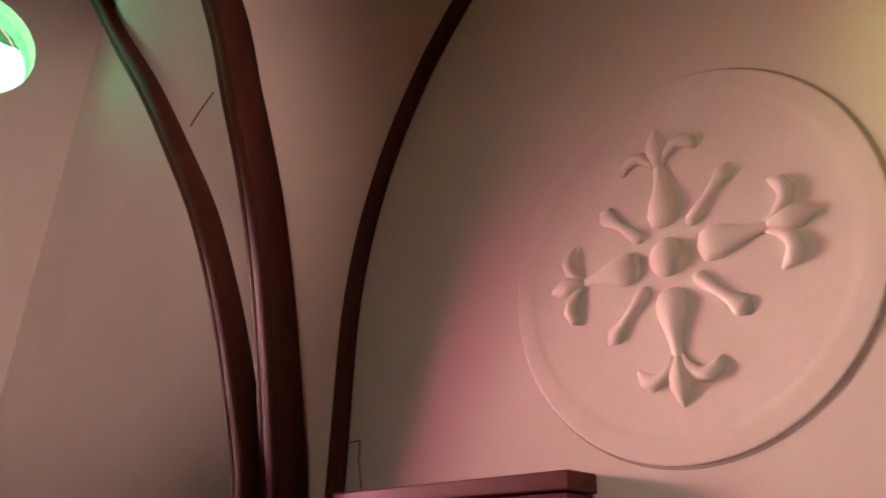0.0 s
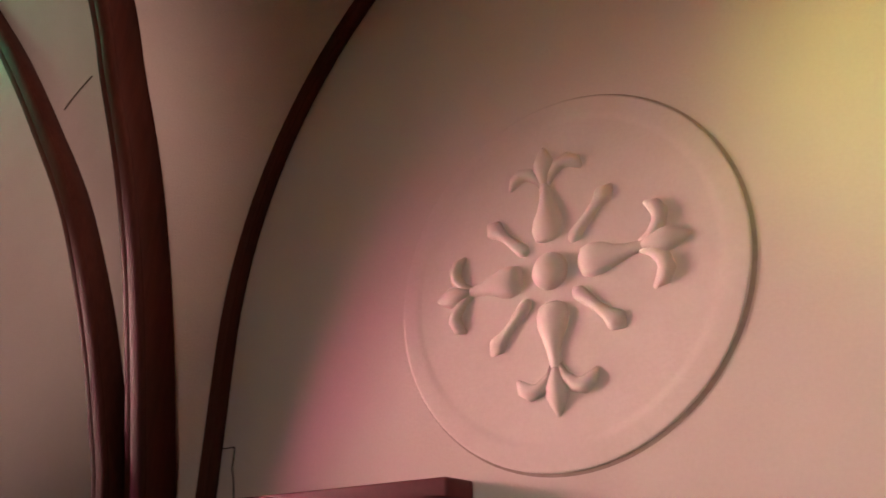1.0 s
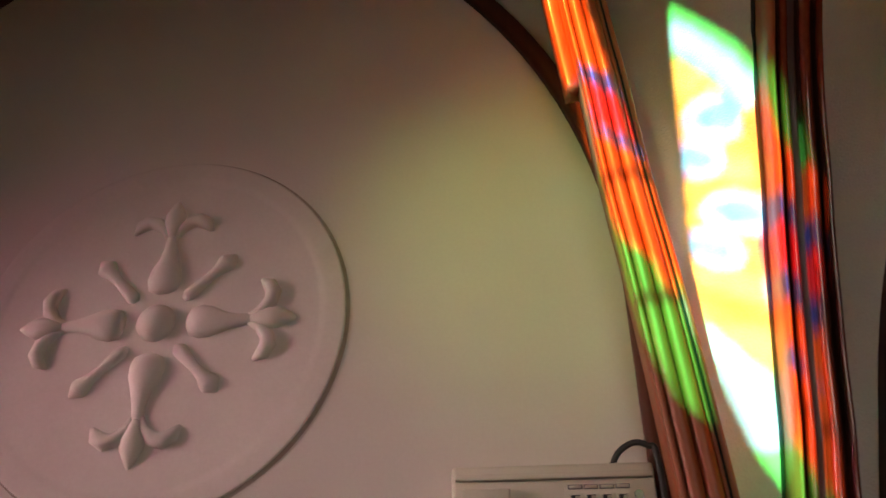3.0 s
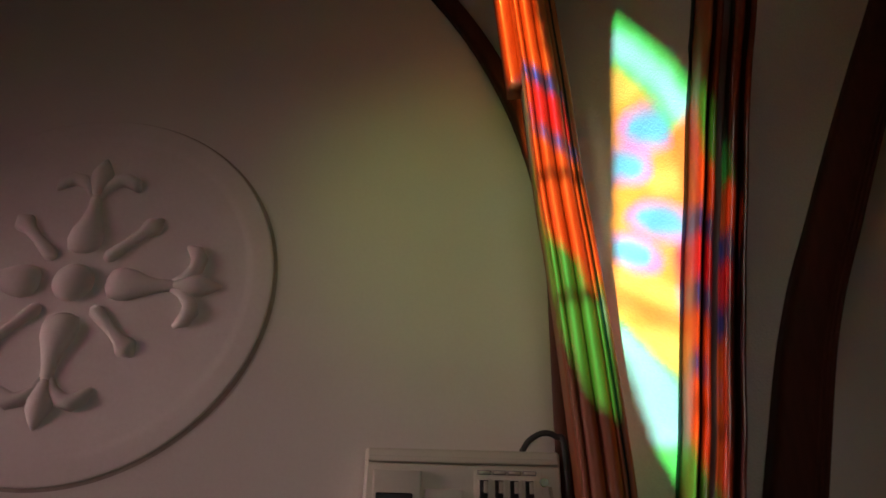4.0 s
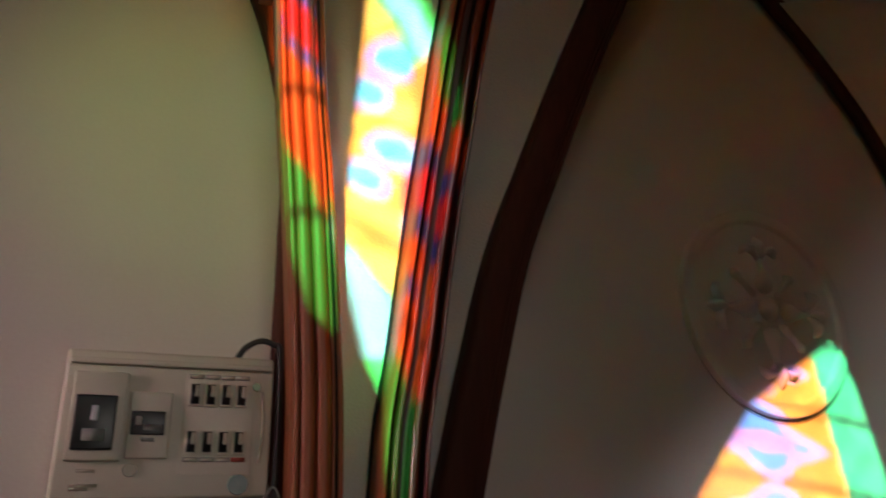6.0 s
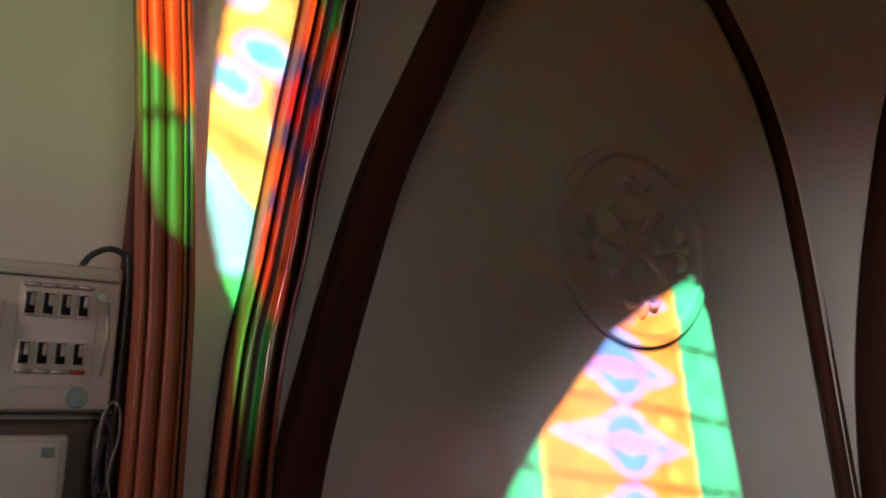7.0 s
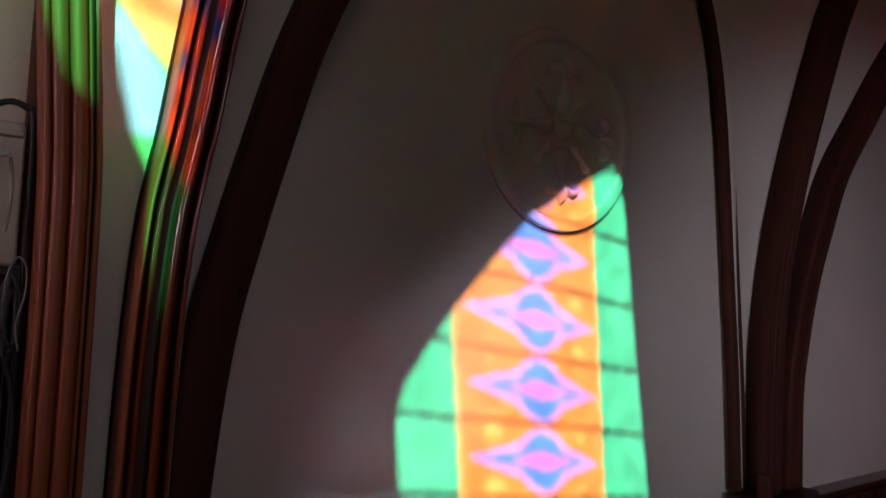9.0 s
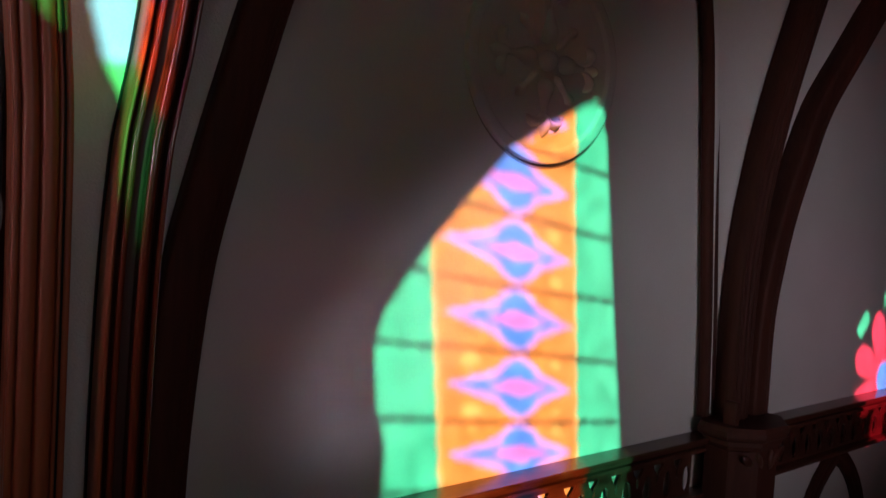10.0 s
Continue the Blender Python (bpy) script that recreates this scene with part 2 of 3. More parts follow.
def wall_with_holes(name, outer, holes, place, depth, material, label):
    """A wall slab through which the outlines in holes are cut."""
    bm = bmesh.new()
    for off in (0.0, depth):
        edges = []
        for loop in [outer] + holes:
            vs = [bm.verts.new(place(u, v, off)) for u, v in loop]
            edges += [bm.edges.new((vs[k], vs[(k + 1) % len(vs)])) for k in range(len(vs))]
        bmesh.ops.triangle_fill(bm, edges=edges, use_beauty=True, use_dissolve=False)
    bm.verts.ensure_lookup_table()
    half = len(bm.verts) // 2
    k0 = 0
    for loop in [outer] + holes:
        n = len(loop)
        for k in range(n):
            a, b = k0 + k, k0 + (k + 1) % n
            bm.faces.new((bm.verts[a], bm.verts[b], bm.verts[half + b], bm.verts[half + a]))
        k0 += n
    return tagged(part(name, bm, material, smooth=False), label, "wall", kind="structure")


# the sunlit window: outlines in terms of where their light falls on the medallion wall
def glass_place(u, v, off=0.0):
    """From the light's place on the wall back along the beam to the glass."""
    d = REACH + off
    return Vector((u - SUN_A * d, -d, v + SUN_B * d))


# unseen openings cut to the lit patches, with ribs' shadow edges in their shape
PATCH_B = [(1.745, 0.60), (1.745, 1.10), (1.715, 1.20), (1.70, 1.35), (1.722, 1.42), (1.770, 1.49), (1.84, 1.58), (1.96, 1.71), (2.08, 1.83), (2.20, 1.90), (2.40, 2.01), (2.455, 1.92),
           (2.54, 1.42), (2.61, 1.04), (2.68, 0.60)]
PATCH_A = [(1.206, 1.42), (1.200, 1.55), (1.187, 1.71), (1.160, 1.780), (1.135, 1.820), (1.100, 1.815), (1.062, 1.848), (1.045, 1.891), (1.002, 1.999), (0.972, 2.10), (0.955, 2.25), (0.950, 2.475), (0.905, 2.485), (0.895, 2.95), (1.05, 2.73), (1.185, 2.58),
           (1.300, 2.38), (1.365, 2.23), (1.37, 2.10), (1.300, 1.92), (1.240, 1.60), (1.220, 1.42)]
PATCH_C = [(4.52 + 0.46 * math.cos(2 * math.pi * k / 24), 1.03 + 0.40 * math.sin(2 * math.pi * k / 24)) for k in range(24)]
outer = [(-4.2 + SUN_A * REACH, -SUN_B * REACH), (6.45 + SUN_A * REACH, -SUN_B * REACH), (6.45 + SUN_A * REACH, TOP - SUN_B * REACH), (-4.2 + SUN_A * REACH, TOP - SUN_B * REACH)]
wall_with_holes("wall_windows", outer, [PATCH_B, PATCH_A, PATCH_C], glass_place, 0.2, UNSEEN_DARK, "unseen dark wall pierced by stained-glass lancets")


def edge_distance(u, v, line):
    best = 9.0
    for (x0, y0), (x1, y1) in zip(line, line[1:]):
        dx, dy = x1 - x0, y1 - y0
        t = max(0.0, min(1.0, ((u - x0) * dx + (v - y0) * dy) / (dx * dx + dy * dy)))
        best = min(best, math.hypot(u - x0 - t * dx, v - y0 - t * dy))
    return best


def cross_glass(p, d, length, height):
    """Which glass of a four-petalled cross lies p across and d up from its middle; None outside it."""
    p, d = abs(p), abs(d)
    if p / 0.125 + d / 0.024 < 1 or math.hypot(p / 0.062, d / 0.021) < 1:
        return "heart"
    spear, dome = p / length + (d / height) ** 0.85, (p / 0.078) ** 1.7 + (d / (height * 1.85)) ** 1.7
    if min(spear * 1.06, dome) < 1:
        return "petal"
    return "rim" if min(p / (length * 1.10) + d / (height * 1.7), (p / 0.108) ** 1.7 + (d / (height * 2.15)) ** 1.7) < 1.0 else None


def lancet_window(label, outline, pitch, half, lean, border_lines, edging, border_glass, size=1.0, cell=0.0085):
    """A lancet glazed with a stack of four-petalled crosses on orange between coloured borders, each pane a part of its own."""
    us, vs = [q[0] for q in outline], [q[1] for q in outline]
    w = thing("window_lancet", glass_place(sum(us) / len(us), min(vs), 0.1), label, "window")
    w["kind"] = "structure"
    panes = {}
    glass = {"heart": G_ROSE, "petal": G_BLUE, "rim": G_PINK, "field": G_ORANGE, "fillet": G_YELLOW, "border": border_glass, "lead": LEAD}
    u = min(us) - 0.03
    while u < max(us) + 0.03:
        v = min(vs) - 0.03
        while v < max(vs) + 0.03:
            p, q = lean(u + cell / 2, v + cell / 2)
            p = p if p < 0.06 else 0.06 + (p - 0.06) * 1.31
            row = math.floor(q / pitch)
            d = q - (row + 0.5) * pitch
            near = min([edge_distance(u, v, line) for line in border_lines] or [9.0])
            if near < edging or not border_lines and abs(p) > half:
                kind = "fillet" if not border_lines and abs(p) < half + 0.010 or edging - 0.016 < near < edging else "border"
                if abs(d) > pitch / 2 - 0.007 and kind == "border":
                    kind = "lead"
                key = (kind, row, p > 0)
            else:
                kind = cross_glass(p / size, d / size, half * 0.86, 0.040) or "field"
                if kind == "field" and math.hypot((abs(p) - half * 0.62) / 0.034, (abs(d) - pitch * 0.36) / 0.016) < 0.6 + 0.5 * math.sin(row * 2.3 + (p > 0) * 1.9):
                    kind = "fillet"
                if kind in ("field", "fillet") and abs(d) > pitch / 2 - 0.009 and row % 2:
                    kind = "lead"
                key = (kind, row, 0)
            bm = panes.setdefault(key, bmesh.new())
            bm.faces.new([bm.verts.new(glass_place(a, b, 0.1)) for a, b in ((u, v), (u + cell, v), (u + cell, v + cell), (u, v + cell))])
            v += cell
        u += cell
    for (kind, row, side), bm in panes.items():
        bmesh.ops.remove_doubles(bm, verts=bm.verts, dist=1e-5)
        part(kind + ("_bar" if kind == "lead" else "_pane"), bm, glass[kind], w, smooth=False)
    return w


lancet_window("sunlit stained-glass lancet of orange, blue and green panes", PATCH_B, 0.183, 0.272,
              lambda u, v: (u - 2.148 + 0.115 * (v - 1.4), v - 0.013 + 0.135 * (u - 2.148)), [], 0.0, G_GREEN)


def inside(u, q, cu, cq, hu, hq):
    return math.hypot((u - cu) / hu, (q - cq) / hq)


def bordered_glass(u, v):
    """The glass of the bordered lancet: aqua edgings round slanting rows of blue lobes on pink, amber at the sides."""
    foot = [(0.90, 2.26), (0.983, 2.205), (1.015, 2.121), (1.063, 2.076), (1.075, 2.030), (1.091, 2.000), (1.0915, 2.052), (1.147, 1.979), (1.200, 1.918), (1.204, 1.80), (1.25, 1.70), (1.34, 1.60)]
    q, r = v + 0.72 * (u - 1.18), v + 1.2 * (u - 1.30)
    row = math.floor((q - 0.005) / 0.172)
    # added opaque strips keep the sun off the web, as the rib's shadow
    if v > 2.1 and 1.050 + 0.12 * (2.45 - v) < u < 1.10 + 0.38 * (v - 2.1) ** 2 or v < 1.98 and 1.098 < u < 1.10 + 0.25 * (1.98 - v):
        return ("lead", row)
    if u < 1.091 and (abs(v - 2.228) < 0.009 or abs(v - 2.014) < 0.009):
        return ("lead", row)
    for (x0, y0), (x1, y1) in zip(foot, foot[1:]):
        if x0 <= u < x1 and v < y0 + (y1 - y0) * (u - x0) / (x1 - x0):
            if v < 1.715 and u > 1.21:
                return ("foot", row)
            near = v > y0 + (y1 - y0) * (u - x0) / (x1 - x0) - 0.016
            return ("border" if u < 1.097 or u > 1.198 or v < 1.815 or near else "aqua", row)
    top = edge_distance(u, v, PATCH_A[14:18])
    if 1.10 < u < 1.322 and v > 2.30 and top < 0.060:
        return ("border" if top > 0.048 or top < 0.014 else "aqua", row)
    if u < 0.990 and v < 2.44:
        return ("aqua" if v > 2.28 else "border", row)
    if u < 1.095:
        if inside(u, q, 1.045, 2.303, 0.070, 0.018) < 1 or inside(u, q, 1.055, 2.196, 0.055, 0.013) < 1 or inside(u, q, 0.985, 2.224, 0.02, 0.02) < 1:
            return ("deep", row)
        return ("ruby" if 2.212 < q < 2.285 and u > 1.01 else "amber", row)
    if u > 1.333 and r > 2.20 or u > 1.29 and r > 2.31:
        return ("border", row)
    if u > 1.262 or u > 1.228 and v < 2.12:
        if abs(r - 2.078) < 0.026 or abs(r - 1.940) < 0.028 or abs(r - 1.814) < 0.018 and u < 1.265:
            return ("deep", row)
        if abs(r - 1.745) < 0.008:
            return ("lead", row)
        return ("ruby" if 1.968 < r < 2.052 else "amber", row)
    if abs(q - 2.020) < 0.014:
        return ("amber", row)
    best = min(inside(u, q, cu, cq, hu, 0.027) for cu, cq, hu in ((1.218, 2.370, 0.054), (1.150, 2.306, 0.044), (1.207, 2.200, 0.054), (1.140, 2.127, 0.044)))
    if best < 1:
        return ("petal", row)
    if best < 1.42 and q > 2.075:
        return ("rim", row)
    if inside(u, q, 1.15, 2.45, 0.10, 0.032) < 1 or inside(u, q, 1.25, 2.275, 0.06, 0.022) < 1 or inside(u, q, 1.17, 2.068, 0.09, 0.022) < 1 or inside(u, q, 1.19, 1.965, 0.06, 0.028) < 1:
        return ("fillet", row)
    return ("field", row)


def bordered_window(cell=0.0075):
    us, vs = [q[0] for q in PATCH_A], [q[1] for q in PATCH_A]
    w = thing("window_lancet", glass_place(sum(us) / len(us), min(vs), 0.1), "sunlit stained-glass lancet with aqua and green borders", "window")
    w["kind"] = "structure"
    glass = {"petal": G_SKY, "rim": G_LILAC, "field": G_TANGERINE, "fillet": G_STRAW, "border": G_LEAF, "foot": G_MOSS, "aqua": G_AQUA, "amber": G_AMBER, "deep": G_DEEP, "ruby": G_RED, "lead": LEAD}
    panes = {}
    for i in range(int((max(us) - min(us) + 0.06) / cell)):
        for j in range(int((max(vs) - min(vs) + 0.06) / cell)):
            u, v = min(us) - 0.03 + i * cell, min(vs) - 0.03 + j * cell
            bm = panes.setdefault(bordered_glass(u + cell / 2, v + cell / 2), bmesh.new())
            bm.faces.new([bm.verts.new(glass_place(a, c, 0.1)) for a, c in ((u, v), (u + cell, v), (u + cell, v + cell), (u, v + cell))])
    for (kind, row), bm in panes.items():
        bmesh.ops.remove_doubles(bm, verts=bm.verts, dist=1e-5)
        part(kind + ("_bar" if kind == "lead" else "_pane"), bm, glass[kind], w, smooth=False)
    return w


bordered_window()


def rosette_window(cu, cv, petals=10, cell=0.0085):
    """A round window of red petals with green tips, leaded together."""
    w = thing("window_rosette", glass_place(cu, cv - 0.4, 0.1), "round stained-glass window with red petals and green tips", "window")
    w["kind"] = "structure"
    panes = {}
    for i in range(-58, 59):
        for j in range(-50, 51):
            u, v = i * cell, j * cell
            r, a = math.hypot(u, v), math.degrees(math.atan2(v, u)) % 360
            k = int(a // (360 / petals))
            lobe = math.cos(((a % (360 / petals)) / (360 / petals) - 0.5) * math.pi)
            gap = abs((a + 180 / petals) % (360 / petals) - 180 / petals)
            if r < 0.075:
                key = ("hub", 0)
            elif r < 0.10 + 0.23 * max(0.0, lobe) ** 0.5:
                key = ("petal", k)
            elif 0.335 < r < 0.40 and lobe < 0.62 and 95 < a < 150:
                key = ("tip", int((a + 180 / petals) // (360 / petals)) % petals)
            else:
                key = ("lead", k)
            bm = panes.setdefault(key, bmesh.new())
            bm.faces.new([bm.verts.new(glass_place(cu + u + x * cell, cv + v + y * cell, 0.1)) for x, y in ((0, 0), (1, 0), (1, 1), (0, 1))])
    glass = {"hub": G_BLUE, "petal": G_RED, "tip": G_GREEN, "lead": LEAD}
    for (kind, k), bm in panes.items():
        bmesh.ops.remove_doubles(bm, verts=bm.verts, dist=1e-5)
        part(kind + ("_bar" if kind == "lead" else "_pane"), bm, glass[kind], w, smooth=False)
    return w


rosette_window(4.53, 1.02, 8)


tagged(wall_with_holes("wall_left", [(-3.6, 0.0), (-0.47, 0.0), (-0.47, TOP), (-3.6, TOP)],
                       [[(-1.03 + 0.30 * math.cos(2 * math.pi * k / 28), 4.0 + 0.30 * math.sin(2 * math.pi * k / 28)) for k in range(28)]],
                       lambda u, v, off: Vector((-3.10 - off, u, v)), 0.2, PLASTER, "cream plaster end wall with a small round window"), category="wall")
round_window = thing("window_round", (-3.2, -1.03, 4.0), "small round window with green glass rings", "window")
round_window["kind"] = "structure"
for r0, r1, mat in ((0.0, 0.17, G_CYAN), (0.175, 0.225, G_GREEN), (0.235, 0.30, G_GREEN)):
    bm = bmesh.new()
    ra = [bm.verts.new((-3.2, -1.03 + r0 * math.cos(2 * math.pi * k / 32), 4.0 + r0 * math.sin(2 * math.pi * k / 32))) for k in range(32)]
    rb = [bm.verts.new((-3.2, -1.03 + r1 * math.cos(2 * math.pi * k / 32), 4.0 + r1 * math.sin(2 * math.pi * k / 32))) for k in range(32)]
    for k in range(32):
        bm.faces.new((ra[k], ra[(k + 1) % 32], rb[(k + 1) % 32], rb[k]))
    bmesh.ops.remove_doubles(bm, verts=bm.verts, dist=1e-6)
    part("pane", bm, mat, round_window, smooth=False)
m, n, l, p = node_material("bright_sky")
p.inputs["Emission Color"].default_value, p.inputs["Emission Strength"].default_value = (0.9, 0.97, 1.0, 1), 1.0
p.inputs["Base Color"].default_value = (0.8, 0.85, 0.9, 1)
tagged(part("backdrop", boxed(-4.0, -3.95, -2.0, -0.1, 3.2, 4.8), m, smooth=False), "bright sky outside the round window", "sky", kind="structure")

# ---- clustered ribs of the vault ----
BASE = 1.03
PIERS = {
    "p0_left": [(-1.22, -0.18, BASE), (-1.225, -0.19, 1.5), (-1.235, -0.20, 1.795), (-1.294, -0.22, 2.011), (-1.385, -0.27, 2.326), (-1.506, -0.35, 2.691), (-1.683, -0.42, 3.002), (-1.922, -0.50, 3.365), (-2.30, -0.57, 3.81), (-2.75, -0.64, 4.35), (-2.95, -0.67, 4.58)],
    "p0_mid": [(-1.145, -0.14, BASE), (-1.145, -0.145, 1.5), (-1.145, -0.157, 1.793), (-1.145, -0.188, 1.976), (-1.145, -0.234, 2.201), (-1.145, -0.290, 2.439), (-1.145, -0.363, 2.689), (-1.145, -0.456, 2.942), (-1.145, -0.554, 3.208), (-1.145, -0.80, 3.7), (-1.1, -1.1, 4.1)],
    "p1_left": [(0.985, -0.16, BASE), (0.984, -0.16, 1.5), (0.981, -0.16, 1.76), (0.973, -0.167, 1.885), (0.960, -0.178, 2.03), (0.944, -0.190, 2.185), (0.930, -0.20, 2.295), (0.917, -0.216, 2.407), (0.905, -0.234, 2.525), (0.889, -0.254, 2.645), (0.84, -0.33, 3.0), (0.77, -0.45, 3.3)],
    "p1_mid": [(1.112, -0.18, BASE), (1.113, -0.18, 1.286), (1.118, -0.181, 1.535), (1.128, -0.187, 1.72), (1.138, -0.191, 1.80), (1.149, -0.204, 1.885), (1.158, -0.217, 1.98), (1.165, -0.240, 2.073), (1.172, -0.265, 2.169), (1.180, -0.295, 2.266), (1.185, -0.328, 2.365), (1.186, -0.376, 2.451), (1.184, -0.433, 2.526), (1.18, -0.60, 2.8), (1.17, -0.82, 3.05)],
    "p1_right": [(1.19, -0.13, BASE), (1.199, -0.13, 1.26), (1.224, -0.136, 1.53), (1.264, -0.146, 1.73), (1.306, -0.159, 1.91), (1.337, -0.172, 2.04), (1.367, -0.192, 2.145), (1.407, -0.215, 2.255), (1.450, -0.243, 2.378), (1.493, -0.280, 2.503), (1.535, -0.326, 2.624), (1.63, -0.45, 2.9), (1.72, -0.60, 3.15)],
    "p2_mid": [(3.10, -0.12, BASE), (3.10, -0.12, 1.35), (3.098, -0.125, 1.53), (3.108, -0.133, 1.713), (3.128, -0.147, 1.898), (3.160, -0.164, 2.087), (3.188, -0.192, 2.274), (3.208, -0.228, 2.459), (3.21, -0.28, 2.632), (3.20, -0.42, 2.95), (3.19, -0.56, 3.2)],
    "p2_right": [(3.235, -0.12, BASE), (3.235, -0.12, 1.343), (3.255, -0.128, 1.531), (3.295, -0.137, 1.722), (3.350, -0.155, 1.919), (3.415, -0.178, 2.121), (3.515, -0.225, 2.331), (3.610, -0.279, 2.539), (3.76, -0.36, 2.8), (3.94, -0.50, 3.1)],
}


def wall_arch(leg, inward, spring=2.2, radius=1.33, apex=3.45, y=-0.035):
    """The line of a pointed wall arch: an upright leg, then an arc towards the bay's middle."""
    pts = [Vector((leg, y, BASE + (spring - BASE) * k / 6)) for k in range(6)]
    k = 0
    while True:
        z = spring + 0.06 * k
        if z > apex:
            return pts
        pts.append(Vector((leg + inward * (radius - math.sqrt(radius ** 2 - (z - spring) ** 2)), y, z)))
        k += 1


ARCHES = {"p0_right": wall_arch(-1.066, 1), "p1_wall": wall_arch(0.96, -1)}
P2_WALL = [(3.029, -0.05, BASE), (3.004, -0.05, 1.342), (2.984, -0.05, 1.525), (2.962, -0.05, 1.708), (2.941, -0.05, 1.89), (2.920, -0.05, 2.072), (2.894, -0.05, 2.254), (2.856, -0.05, 2.431), (2.800, -0.05, 2.597), (2.715, -0.05, 2.763), (2.585, -0.05, 2.94), (2.46, -0.05, 3.08), (2.2, -0.05, 3.35)]
ARCHES["p2_wall"] = smooth_path(P2_WALL)

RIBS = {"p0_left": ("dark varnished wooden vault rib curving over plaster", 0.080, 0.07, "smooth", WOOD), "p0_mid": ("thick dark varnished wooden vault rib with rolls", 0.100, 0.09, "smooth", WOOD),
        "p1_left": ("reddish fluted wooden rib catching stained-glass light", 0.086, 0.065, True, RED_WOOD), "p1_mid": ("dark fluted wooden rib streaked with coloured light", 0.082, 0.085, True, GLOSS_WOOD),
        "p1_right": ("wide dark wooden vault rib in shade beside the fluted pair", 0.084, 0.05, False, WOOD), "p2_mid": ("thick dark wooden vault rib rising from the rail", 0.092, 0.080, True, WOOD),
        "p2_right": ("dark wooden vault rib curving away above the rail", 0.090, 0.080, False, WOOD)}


def vault_rib(name, path, w, d, rich, mat, label, front=(0, -1, 0)):
    """A wooden rib: a core with rounded rolls applied to its face."""
    h = w / 2
    r = thing(name, path[0], label, "rib", "ribs of the vault")
    sunk = 0.030 if mat is GLOSS_WOOD else 0.010 if mat is RED_WOOD else 0.004
    core = [(-h, -d), (-h, -0.008 - sunk), (-h * 0.88, -sunk), (h * 0.88, -sunk), (h, -0.008 - sunk), (h, -d)]
    if mat is GLOSS_WOOD:
        core = [(-h, -d), (-h, -0.004), (-h * 0.92, 0.0), (-h * 0.84, -0.004), (-h * 0.82, -sunk), (h * 0.9, -sunk), (h, -0.008 - sunk), (h, -d)]
    # the glossy rib's flank gets redder wood, its sunlit brightness in the colour
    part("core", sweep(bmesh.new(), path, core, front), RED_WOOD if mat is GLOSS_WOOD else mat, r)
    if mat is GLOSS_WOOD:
        # shade in the hollows and on the far side is put into darker wood
        part("face", sweep(bmesh.new(), path, [(-h * 0.80, -sunk - 0.01), (-h * 0.80, 0.002 - sunk), (h * 0.99, 0.002 - sunk), (h * 1.02, -0.006 - sunk), (h * 1.02, -d), (h * 0.9, -d), (h * 0.9, -sunk - 0.01)], front), HOLLOW_SHADE, r, "hollow face of the rib, darkened for its shade")
    beads = ((-h * 0.86, h * 0.12), (-h * 0.42, h * 0.28), (h * 0.18, h * 0.30), (h * 0.58, h * 0.08), (h * 0.82, h * 0.14)) if rich else ((-h * 0.20, h * 0.62), (h * 0.50, h * 0.07), (h * 0.70, h * 0.07), (h * 0.88, h * 0.09))
    if mat is GLOSS_WOOD:
        beads = ((-h * 0.52, h * 0.12), (h * 0.28, h * 0.18), (h * 0.84, h * 0.11))
    if rich == "smooth":
        beads = ((-h * 0.66, h * 0.32), (h * 0.30, h * 0.66))
    for x, rad in beads:
        flatness = 0.4 if rich == "smooth" else 0.9 if rich else 0.10 if rad > h * 0.3 else 0.9
        section = [(x + rad * math.cos(math.pi * k / 8), -0.005 + flatness * rad * math.sin(math.pi * k / 8)) for k in range(9)]
        section = [(section[0][0], -sunk - 0.003)] + section + [(section[-1][0], -sunk - 0.003)]
        part("roll", sweep(bmesh.new(), path, section, front), mat, r)
    return r


for key, pts in PIERS.items():
    label, w, d, rich, mat = RIBS[key]
    rib = vault_rib("vault_rib", smooth_path(pts), w, d, rich, mat, label)
    if key in ("p1_left", "p1_mid"):
        x, y0, y1 = (-w / 2 - 0.001, -0.085, -0.071) if key == "p1_mid" else (w * 0.335, -0.03, 0.001)
        part("dark_joint", sweep(bmesh.new(), smooth_path(pts), [(x - 0.0016, y0), (x - 0.0016, y1), (x + 0.0016, y1), (x + 0.0016, y0)], (0, -1, 0)), JOINT_BLACK, rib, "thin black strip along the rib")
    if key == "p1_left":
        strip = [Vector((q.x - 0.052, q.y + 0.034, q.z)) for q in smooth_path(pts) if q.z > 2.535]
        part("stopped_strip", sweep(bmesh.new(), strip, [(-0.014, -0.05), (-0.014, -0.004), (-0.010, 0.0), (0.014, 0.0), (0.014, -0.05)], (0, -1, 0)), RED_WOOD, rib, "reddish strip that stops square beside the rib")
for key, pts in ARCHES.items():
    vault_rib("wall_arch_rib", pts, 0.098 if key == "p0_right" else 0.072 if key == "p1_wall" else 0.060, 0.033, False, WOOD, "dark wooden moulding of a pointed wall arch")


def back(key, by, side=0.0, deepen=0.0):
    return [Vector((x + side, min(y + by + max(0.0, z - 2.05) * deepen, -0.004), z)) for x, y, z in PIERS[key]]


def web(name, one, two, sag, away, label, z0=BASE + 0.01, z1=3.1):
    a, b = by_height([tuple(v) for v in one], z0, z1), by_height([tuple(v) for v in two], z0, z1)
    return tagged(part(name, loft(a, b, sag, away), VAULT), label, "vault", kind="structure")


